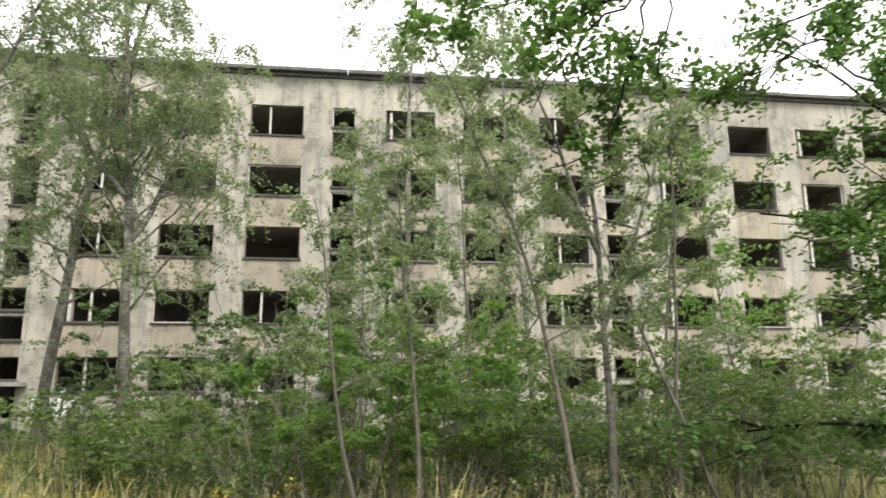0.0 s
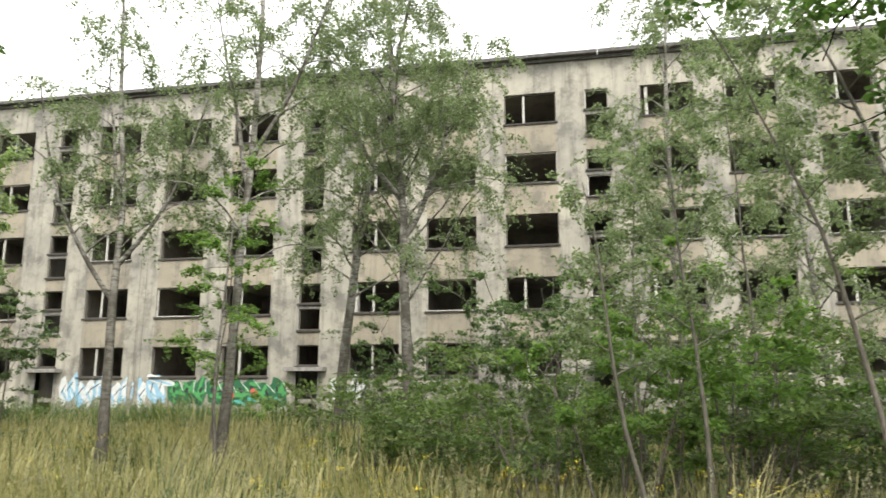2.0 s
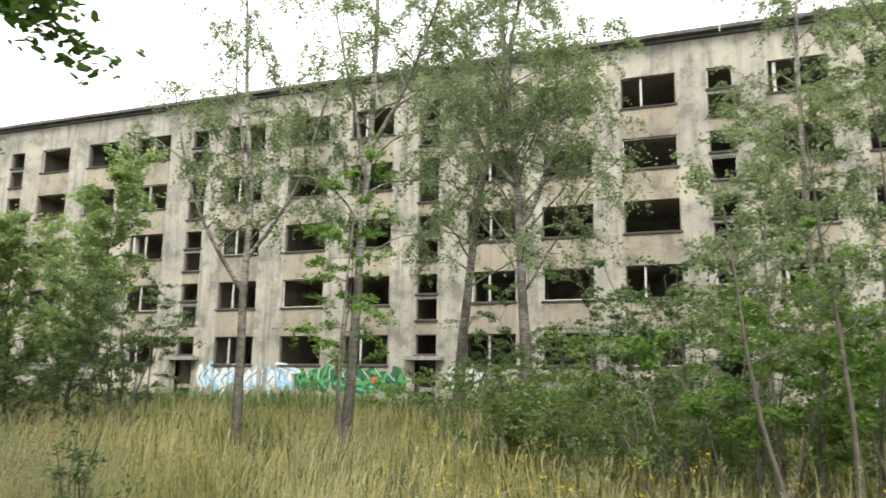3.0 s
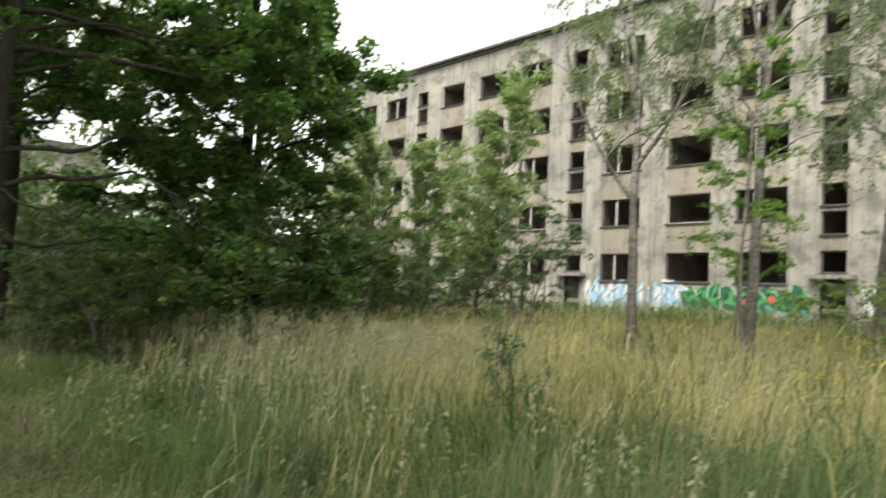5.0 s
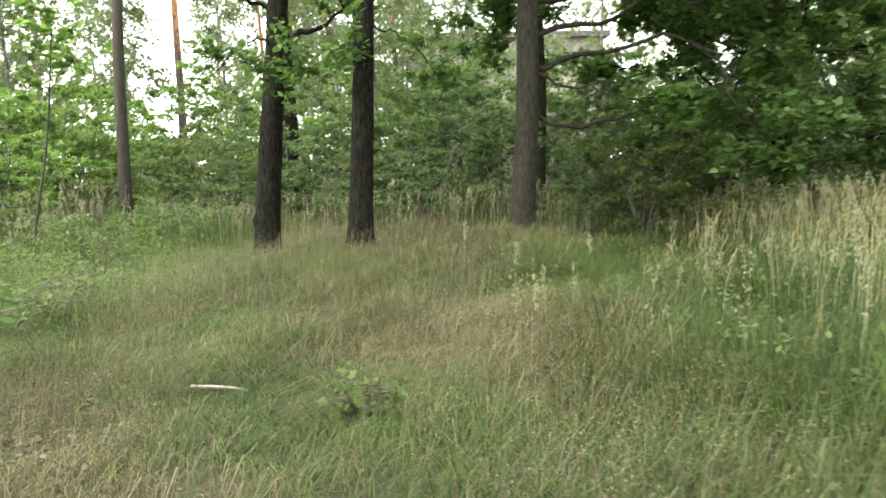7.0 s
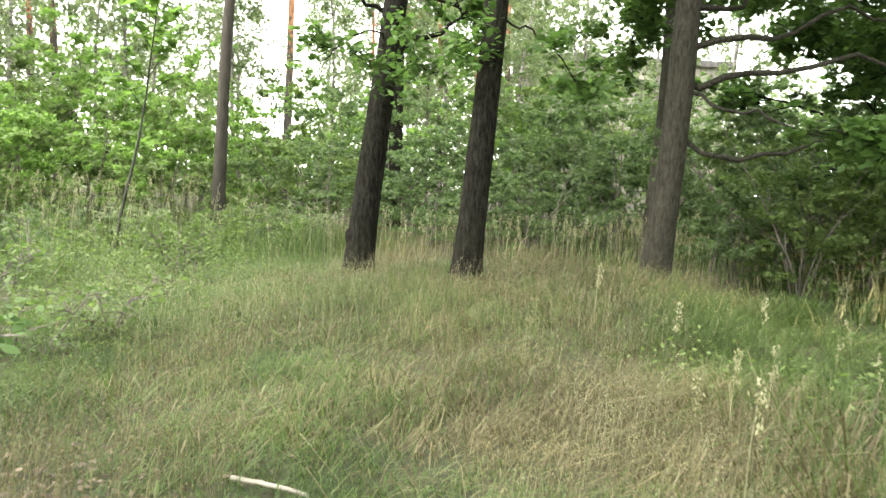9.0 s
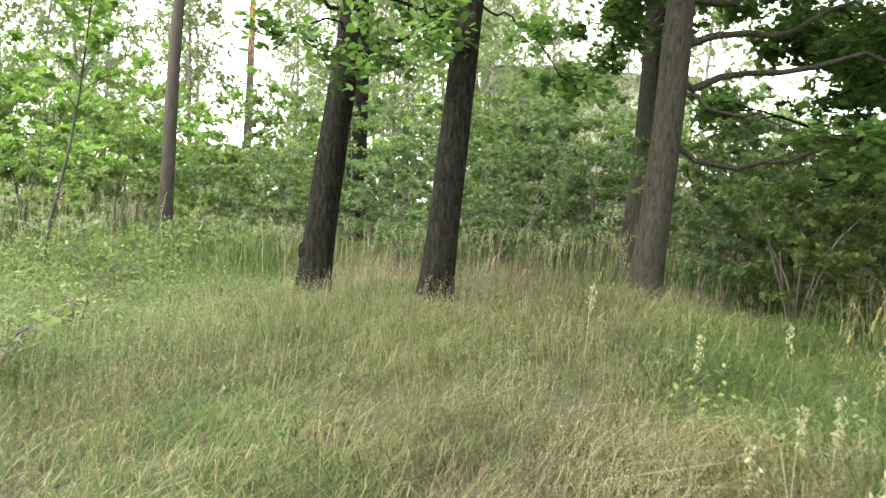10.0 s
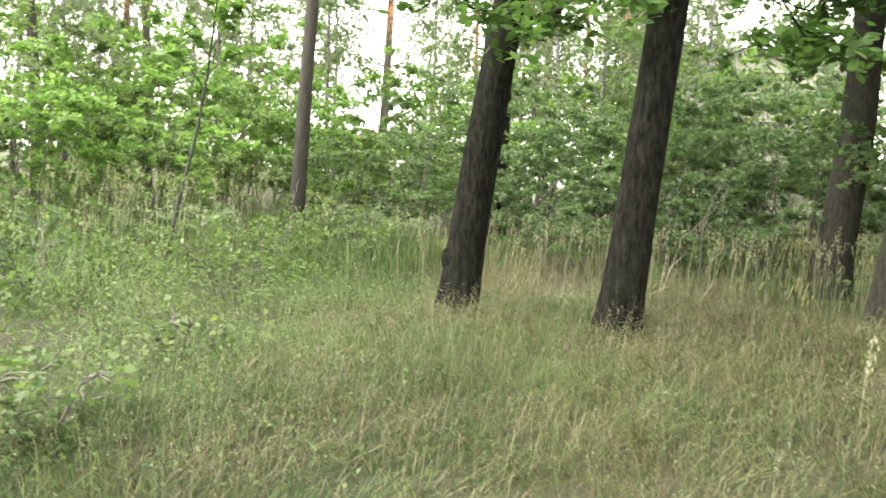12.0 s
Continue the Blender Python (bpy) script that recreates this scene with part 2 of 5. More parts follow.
def height(x, y):
    """The lie of the land: level meadow that rises gently to the house."""
    x, y = np.asarray(x, float), np.asarray(y, float)
    return 0.85 * smoothstep(-27, -3, y) + 0.05 * np.sin(x * 0.6 + 1) * np.cos(y * 0.5) + 0.02 * np.sin(x * 2.1) * np.sin(y * 1.7 + 2) + 0.42 * np.exp(-((x - 9.0) ** 2 + (y + 31.5) ** 2) / 4.6)


def h1(x, y):
    return float(height(x, y))


# ---- trees ----
def limb(rng, p, d, length, r0, r1, n, wander=0.12, droop=0.0, up=0.0, lowest=-1.0):
    """A bent branch: its points and radii."""
    p, d = np.array(p, float), np.array(d, float)
    d /= np.linalg.norm(d)
    pts, rad = [p.copy()], [r0]
    for i in range(n):
        d = d + rng.normal(0, wander, 3) + np.array([0, 0, up - droop * (i + 1) / n])
        d[2] = max(d[2], lowest)
        d /= np.linalg.norm(d)
        p = p + d * length / n
        pts.append(p.copy())
        rad.append(r0 + (r1 - r0) * ((i + 1) / n) ** 0.85)
    return np.array(pts), np.array(rad)


def tubes_mesh(name, tubes, material):
    vs, fs, base = [], [], 0
    for pts, rad, k in tubes:
        n = len(pts)
        t = np.gradient(pts, axis=0)
        t /= np.linalg.norm(t, axis=1)[:, None] + 1e-9
        ref = np.array([1.0, 0.2, 0.1]) if abs(t[0][2]) > 0.5 else np.array([0.1, 0.2, 1.0])
        u = np.cross(t, ref)
        u /= np.linalg.norm(u, axis=1)[:, None] + 1e-9
        w = np.cross(t, u)
        a = np.arange(k) * 2 * math.pi / k
        rr = np.repeat(rad[:, None], k, 1)
        if k >= 14:
            for i in range(n):
                for j in range(k):
                    q = Vector((math.cos(a[j]) * 1.6, math.sin(a[j]) * 1.6, pts[i][2] * 0.55))
                    rr[i, j] *= 1 + 0.10 * noise.noise(q) + 0.05 * noise.noise(q * 3.1)
        ring = pts[:, None, :] + rr[:, :, None] * (np.cos(a)[None, :, None] * u[:, None, :] + np.sin(a)[None, :, None] * w[:, None, :])
        vs.append(ring.reshape(-1, 3))
        i, j = np.meshgrid(np.arange(n - 1), np.arange(k), indexing="ij")
        q = np.stack([i * k + j, i * k + (j + 1) % k, (i + 1) * k + (j + 1) % k, (i + 1) * k + j], -1).reshape(-1, 4)
        fs.append(q + base)
        base += n * k
    return quick_mesh(name, np.concatenate(vs), np.concatenate(fs), material, True)


LEAF = {
    "birch": np.array([(0, -0.5), (0.36, -0.12), (0.0, 0.55), (-0.36, -0.12)]),
    "oval": np.array([(0, -0.5), (0.26, 0.0), (0, 0.5), (-0.26, 0.0)]),
    "needle": np.array([(0, -0.5), (0.13, 0.0), (0, 0.5), (-0.13, 0.0)]),
    "oak6": np.array([(0, -0.5), (0.27, -0.1), (0.22, 0.3), (0, 0.5), (-0.24, 0.25), (-0.26, -0.15)]),
    "oak": np.array([(0, -0.5), (0.2, -0.22), (0.12, -0.1), (0.3, 0.12), (0.2, 0.3), (0, 0.5), (-0.2, 0.3), (-0.3, 0.12), (-0.12, -0.1), (-0.2, -0.22)]),
    "maple5": np.array([(0, -0.45), (0.45, -0.2), (0.4, 0.3), (0, 0.55), (-0.4, 0.3), (-0.45, -0.2)]),
    "maple": np.array([(0, -0.45), (0.42, -0.32), (0.24, -0.05), (0.5, 0.2), (0.16, 0.2), (0, 0.55), (-0.16, 0.2), (-0.5, 0.2), (-0.24, -0.05), (-0.42, -0.32)]),
}


def leaves_mesh(rng, name, centres, size, kind, material, flat=0.5, hang=0.0):
    """Many single leaves at the given centres."""
    c = np.asarray(centres, float)
    n = len(c)
    nrm = rng.normal(0, 1, (n, 3))
    nrm[:, 2] = np.abs(nrm[:, 2]) + flat * 1.5
    nrm /= np.linalg.norm(nrm, axis=1)[:, None]
    d = rng.normal(0, 1, (n, 3))
    d[:, 2] -= hang * 2
    v = d - (d * nrm).sum(1)[:, None] * nrm
    v /= np.linalg.norm(v, axis=1)[:, None] + 1e-9
    u = np.cross(v, nrm)
    s = size * rng.uniform(0.65, 1.3, n)
    shape = LEAF[kind]
    fold = 0.12 * np.abs(shape[:, 0])
    pts = c[:, None, :] + s[:, None, None] * (shape[None, :, 0:1] * u[:, None, :] + shape[None, :, 1:2] * v[:, None, :] + fold[None, :, None] * nrm[:, None, :])
    k = len(shape)
    return quick_mesh(name, pts.reshape(-1, 3), np.arange(n * k).reshape(n, k), material)


def along(pts, f):
    """The point at the fraction f of a bent branch, and its direction."""
    x = f * (len(pts) - 1)
    i = min(int(x), len(pts) - 2)
    d = pts[i + 1] - pts[i]
    return pts[i] + d * (x - i), d / (np.linalg.norm(d) + 1e-9)


def plant(name, x, y, tubes, leaf_mesh, bark, label, category, group="", z=None, wood="trunk"):
    root = new(name)
    root.location = (x, y, h1(x, y) - 0.05 if z is None else z)
    t = new(wood, tubes_mesh(name + "_" + wood, tubes, bark))
    t.parent = root
    if wood == "stem":
        tagged(t, kind="stuff")
    if leaf_mesh is not None:
        c = new("crown", leaf_mesh)
        c.parent = root
    return tagged(root, label, category, group)


def flare(rad, pts, amount=0.45, reach=0.5):
    z = pts[:, 2] - pts[0, 2]
    return rad * (1 + amount * np.exp(-z / reach))


def on_twigs(rng, twigs, n, jitter, start=0.0):
    """Places for n leaves along the given twigs."""
    T = np.stack(twigs)
    m, k = T.shape[:2]
    i = rng.integers(0, m, n)
    f = (start + (1 - start) * rng.random(n)) * (k - 1)
    a = np.minimum(f.astype(int), k - 2)
    w = (f - a)[:, None]
    return T[i, a] * (1 - w) + T[i, a + 1] * w + rng.normal(0, jitter, (n, 3))


def bowed(rng, p, q, r0, r1, n=10, arch=0.0, wander=0.06):
    """A crooked branch from p to q that arches up (or sags) between them."""
    p, q = np.array(p, float), np.array(q, float)
    s = np.linspace(0, 1, n + 1)[:, None]
    ln = np.linalg.norm(q - p)
    pts = p + (q - p) * s + np.array([0, 0, arch * ln]) * np.sin(math.pi * s)
    kinks = np.cumsum(rng.normal(0, wander * ln, (n + 1, 3)), 0) * 0.5
    pts = pts + (kinks - kinks[-1] * s - kinks[0] * (1 - s))
    return pts, r0 + (r1 - r0) * s[:, 0] ** 0.8


def birch(seed, x, y, tall, r0, lean=(0, 0), first=0.22, spread=0.2, leaves=9000, leaf=0.075, forks=(), droop=0.5, label="", z=None, bare=True, per=2.6, hanging=9, jitter=0.05):
    rng = np.random.default_rng(seed)
    pts, rad = limb(rng, (0, 0, 0), (lean[0], lean[1], 1), tall, r0, 0.02, 18, 0.03, 0, 0.02)
    rad = flare(rad, pts)
    tubes, twigs = [(pts, rad, 10)], []
    mains = [(pts, tall)]
    for f, dx, dy, ln in forks:
        p, d = along(pts, f)
        q, qr = limb(rng, p, (dx, dy, 0.9), ln, r0 * 0.5, 0.015, 12, 0.06, 0, 0.08)
        tubes.append((q, qr, 7))
        mains.append((q, ln))
    for stem, ln in mains:
        count = int(ln * per)
        for i in range(count):
            f = first + (0.97 - first) * (i + rng.random()) / count if stem is pts else 0.2 + 0.77 * (i + rng.random()) / count
            p, d = along(stem, f)
            a = i * 2.4 + rng.uniform(-0.6, 0.6)
            reach = (tall * spread * (1.05 - 0.72 * f) if stem is pts else ln * 0.42 * (1.1 - 0.7 * f)) * rng.uniform(0.5, 1.25)
            q, qr = limb(rng, p, (math.cos(a), math.sin(a), 1.0), reach, r0 * 0.24 * (1.05 - f) + 0.006, 0.004, 8, 0.13, droop * 0.5)
            tubes.append((q, qr, 5))
            for _ in range(hanging):
                p2, d2 = along(q, rng.uniform(0.25, 1.0) ** 0.8)
                d2 = d2 * 0.7 + rng.normal(0, 0.5, 3)
                w, wr = limb(rng, p2, d2, rng.uniform(0.45, 1.2) * (0.45 + 0.05 * tall), 0.005, 0.002, 6, 0.12, droop * 1.3)
                if bare and rng.random() < 0.6:
                    tubes.append((w, wr, 3))
                twigs.append(w)
    c = on_twigs(rng, twigs, leaves, jitter, 0.1)
    lm = leaves_mesh(rng, "birch_crown", c, leaf, "birch", M["birch_leaf"], 0.15, 0.5)
    return plant("birch_tree", x, y, tubes, lm, M["birch_bark"], label or "tall birch tree with drooping twigs in the meadow", "tree", "birches before the house", z)


def sapling(seed, x, y, tall, r0, lean, kind, leaf, leaves, bark, mat, label, spread=0.3, first=0.3, name="sapling", up=0.35, clump=0.04, branches=2.6, twigs_each=5, z=None, bow=0.0, forked=False, flat=0.25):
    """A young tree with a thin stem that may lean, bow or fork."""
    rng = np.random.default_rng(seed)
    pts, rad = limb(rng, (0, 0, 0), (lean[0], lean[1], 1), tall, r0, 0.006, 14, 0.045, 0, 0.0)
    s = np.linspace(0, 1, len(pts))
    pts[:, 0] += bow * tall * (s ** 2 - s)
    tubes, twigs = [(pts, flare(rad, pts, 0.3, 0.15), 7)], []
    mains = [(pts, first)]
    if forked:
        for f, dx in ((0.38, 0.5), (0.5, -0.45)):
            p, d = along(pts, f)
            q, qr = limb(rng, p, (dx, rng.uniform(-0.2, 0.2), 1), tall * (0.9 - f), r0 * 0.6, 0.005, 10, 0.05, 0, 0.06)
            tubes.append((q, qr, 6))
            mains.append((q, 0.2))
    for stem, start in mains:
        count = max(4, int(tall * branches / len(mains)))
        for i in range(count):
            f = start + (0.98 - start) * (i + rng.random()) / count
            p, d = along(stem, f)
            a = i * 2.4 + rng.uniform(-0.5, 0.5)
            q, qr = limb(rng, p, (math.cos(a), math.sin(a), up + 0.2), tall * spread * (1.1 - 0.75 * f) * rng.uniform(0.6, 1.2), r0 * 0.4 * (1.05 - f) + 0.003, 0.002, 7, 0.11, 0.05)
            tubes.append((q, qr, 4))
            for _ in range(twigs_each):
                p2, d2 = along(q, rng.uniform(0.2, 1))
                d3 = d2 + rng.normal(0, 0.6, 3) * np.array([1, 1, 0.45])
                w, wr = limb(rng, p2, d3, rng.uniform(0.2, 0.5) * (0.4 + 0.12 * tall), 0.004, 0.0015, 4, 0.12, 0.06)
                tubes.append((w, wr, 3))
                twigs.append(w)
    lm = leaves_mesh(rng, name + "_crown", on_twigs(rng, twigs, leaves, clump), leaf, kind, mat, flat)
    return plant(name, x, y, tubes, lm, bark, label, "tree", z=z)


def shrub(seed, x, y, wide, tall, leaves, leaf, kind, mat, label, stems=14, name="shrub", low=0.15, z=None, bare=True, dead=0, jitter=0.03, flat=0.4):
    """A many-stemmed bush: side branches in tiers, each a flat fan of leafy twigs."""
    rng = np.random.default_rng(seed)
    tubes, tips = [], []
    for i in range(stems):
        a = i * 2.4 + rng.uniform(-0.5, 0.5)
        o = rng.uniform(0.02, 0.25) * wide
        s = (math.cos(a) * o, math.sin(a) * o, 0)
        out = wide / tall * rng.uniform(0.05, 0.5)
        q, qr = limb(rng, s, (math.cos(a) * out, math.sin(a) * out, 1), tall * rng.uniform(0.6, 1.1), 0.010 + 0.005 * tall, 0.004, 8, 0.10, 0.03)
        tubes.append((q, qr, 5))
        for _ in range(7):
            p2, d2 = along(q, low + (1 - low) * rng.random() ** 0.8)
            b = a + rng.normal(0, 1.2)
            ln = wide * rng.uniform(0.14, 0.34)
            w, wr = limb(rng, p2, (math.cos(b), math.sin(b), 0.45), ln, 0.008, 0.003, 5, 0.10, 0.14)
            if bare:
                tubes.append((w, wr, 3))
            for _ in range(5):
                p3, d3 = along(w, rng.uniform(0.15, 1.0))
                b3 = b + rng.uniform(-1.1, 1.1)
                t3, _ = limb(rng, p3, (math.cos(b3), math.sin(b3), rng.uniform(-0.1, 0.35)), ln * rng.uniform(0.3, 0.6), 0.003, 0.001, 3, 0.12, 0.12)
                tips.append(t3)
    for i in range(dead):
        a, o = rng.uniform(0, 2 * math.pi), rng.uniform(0.1, 0.5) * wide
        q, qr = limb(rng, (math.cos(a) * o, math.sin(a) * o, 0), (*rng.normal(0, 0.6, 2), 1), tall * rng.uniform(0.25, 0.6), 0.008, 0.002, 6, 0.16, 0.12)
        tubes.append((q, qr, 4))
    c = on_twigs(rng, tips, leaves, jitter)
    c[:, 2] = np.abs(c[:, 2]) + 0.02
    lm = leaves_mesh(rng, name + "_crown", c, leaf, kind, mat, flat)
    return plant(name, x, y, tubes, lm, M["twig"], label, "shrub", z=z, wood="stem")


def oak(seed, x, y, tall, r0, lean, low, reach, leaves, leaf, bark, label, limbs=(), count=16, name="oak_tree", dens=6, top=0.97, thick=1.0, leafy=0.25, tuft=1.0, shape="oak6", boughs=(), share=1.0, jitter=0.06):
    """An oak: thick trunk, long crooked limbs from the height low on, leaves along the twigs.
    boughs: (parent, fraction or height, end, radius, arch, where its leaves begin, density); parent -1 is the trunk."""
    rng = np.random.default_rng(seed)
    pts, rad = limb(rng, (0, 0, 0), (lean[0], lean[1], 1), tall, r0, 0.05, 40, 0.010, 0, 0.0)
    rad = flare(rad, pts, 0.30, 0.30)
    tubes, twigs = [(pts, rad, 18)], []

    def crown_of(q, ln, rr, start=0.25, size=1.0, many=2.2):
        for _ in range(max(4, int(ln * many))):
            p2, d2 = along(q, rng.uniform(start, 1.0))
            s, sr = limb(rng, p2, d2 + rng.normal(0, 0.6, 3) * np.array([1, 1, 0.7]), max(0.35, ln * size * rng.uniform(0.18, 0.38)), min(rr * 0.35, 0.03), 0.005, 6, 0.15, 0.05, 0, -0.4)
            tubes.append((s, sr, 4))
            for _ in range(dens):
                p3, d3 = along(s, rng.uniform(0.2, 1.0))
                w, wr = limb(rng, p3, d3 * 0.5 + rng.normal(0, 0.6, 3) * np.array([1, 1, 0.6]), rng.uniform(0.2, 0.5), 0.005, 0.002, 4, 0.15, 0.08)
                if rng.random() < share:
                    tubes.append((w, wr, 3))
                twigs.append(w)
    made = []
    for parent, f, end, rr, arch, start, many in boughs:
        p, d = along(pts, f / tall) if parent < 0 else along(made[parent], f)
        q, qr = bowed(rng, p, end, rr, 0.006, 12, arch)
        made.append(q)
        tubes.append((q, qr, 8))
        crown_of(q, float(np.linalg.norm(q[-1] - q[0])), rr, start, tuft, many)
    for h, a, ln, rise, sag in limbs:
        p, d = along(pts, min(0.99, h / tall))
        q, qr = limb(rng, p, (math.cos(radians(a)), math.sin(radians(a)), rise), ln, r0 * 0.36 * thick, 0.012, 12, 0.10, sag, 0, -0.12)
        tubes.append((q, qr, 8))
        crown_of(q, ln, r0 * 0.36 * thick, leafy, tuft)
    for i in range(count):
        f = low / tall + (top - low / tall) * (i + rng.random()) / count
        p, d = along(pts, f)
        a = i * 2.4 + rng.uniform(-0.6, 0.6)
        ln = reach * (1.15 - 0.6 * f) * rng.uniform(0.65, 1.15)
        q, qr = limb(rng, p, (math.cos(a), math.sin(a), rng.uniform(0.15, 0.6)), ln, r0 * 0.4 * (1.1 - f), 0.012, 10, 0.11, 0.05, 0, -0.15)
        tubes.append((q, qr, 7))
        crown_of(q, ln, r0 * 0.3)
    lm = leaves_mesh(rng, name + "_crown", on_twigs(rng, twigs, leaves, jitter), leaf, shape, M["oak_leaf"], 0.8)
    return plant(name, x, y, tubes, lm, bark, label, "tree")


def pine(seed, x, y, tall, r0, lean, label, leaves=3000):
    rng = np.random.default_rng(seed)
    pts, rad = limb(rng, (0, 0, 0), (lean[0], lean[1], 1), tall, r0, 0.04, 16, 0.02)
    tubes, tw = [(pts, flare(rad, pts, 0.25, 0.3), 10)], []
    for i in range(26):
        f = 0.5 + 0.48 * (i + rng.random()) / 26
        p, d = along(pts, f)
        a = rng.uniform(0, 2 * math.pi)
        q, qr = limb(rng, p, (math.cos(a), math.sin(a), 0.25), tall * 0.16 * rng.uniform(0.5, 1.1), 0.03, 0.008, 7, 0.14, 0.02)
        tubes.append((q, qr, 5))
        for _ in range(6):
            p2, d2 = along(q, rng.uniform(0.4, 1))
            w, wr = limb(rng, p2, d2 + rng.normal(0, 0.5, 3), 0.6, 0.008, 0.003, 4, 0.1)
            tubes.append((w, wr, 3))
            tw.append(w)
    for i in range(5):
        p, d = along(pts, rng.uniform(0.18, 0.5))
        a = rng.uniform(0, 2 * math.pi)
        q, qr = limb(rng, p, (math.cos(a), math.sin(a), 0.1), rng.uniform(0.4, 1.1), 0.014, 0.004, 5, 0.2)
        tubes.append((q, qr, 4))
    tw = np.concatenate(tw)
    c = tw[rng.integers(0, len(tw), leaves)] + rng.normal(0, 0.14, (leaves, 3))
    lm = leaves_mesh(rng, "pine_crown", c, 0.28, "needle", M["pine_needle"], 0.2)
    return plant("pine_tree", x, y, tubes, lm, M["pine_bark"], label, "tree", "forest pines")


# ---- ground ----
def build_ground():
    n = 150
    g = np.linspace(-1, 1, n)
    xs = 5 + 55 * g + 900 * np.sign(g) * np.abs(g) ** 9
    ys = -22 + 45 * g + 900 * np.sign(g) * np.abs(g) ** 9
    X, Y = np.meshgrid(xs, ys, indexing="ij")
    V = np.stack([X, Y, height(X, Y)], -1).reshape(-1, 3)
    i, j = np.meshgrid(np.arange(n - 1), np.arange(n - 1), indexing="ij")
    F = np.stack([i * n + j, (i + 1) * n + j, (i + 1) * n + j + 1, i * n + j + 1], -1).reshape(-1, 4)
    ob = new("ground", quick_mesh("ground", V, F, M["ground"], True))
    tagged(ob, "uneven meadow soil under tall dry and green grass", "ground", kind="structure")


build_ground()

# ---- the empty house ----
FLOOR = 2.78
COLS = [(-26.45, -24.15, 'post'), (-22.9, -20.65, 'mid'), (-16.97, -14.8, 'none'), (-13.4, -11.2, 'none'), (-9.85, -7.6, 'mid'),
        (-3.82, -1.53, 'third'), (0.0, 2.27, 'none'), (3.5, 5.8, 'third'), (9.6, 11.9, 'mid'), (13.1, 15.36, 'none'),
        (16.65, 18.95, 'third'), (22.6, 24.85, 'mid'), (26.1, 28.36, 'none'), (29.7, 31.9, 'third'), (35.4, 37.62, 'post'),
        (39.06, 41.2, 'none'), (42.56, 44.75, 'post'), (46.1, 48.3, 'none')]
STAIRS = [(-19.4, -18.35), (-6.1, -5.08), (7.18, 8.2), (20.22, 21.25), (32.7, 33.72)]
X0, X1, WALL, DEEP = -31.0, 52.0, 0.30, 10.5
BASE, EAVE = 0.2, 16.62


def top_z(n):
    return 4.1 + FLOOR * (n - 1)


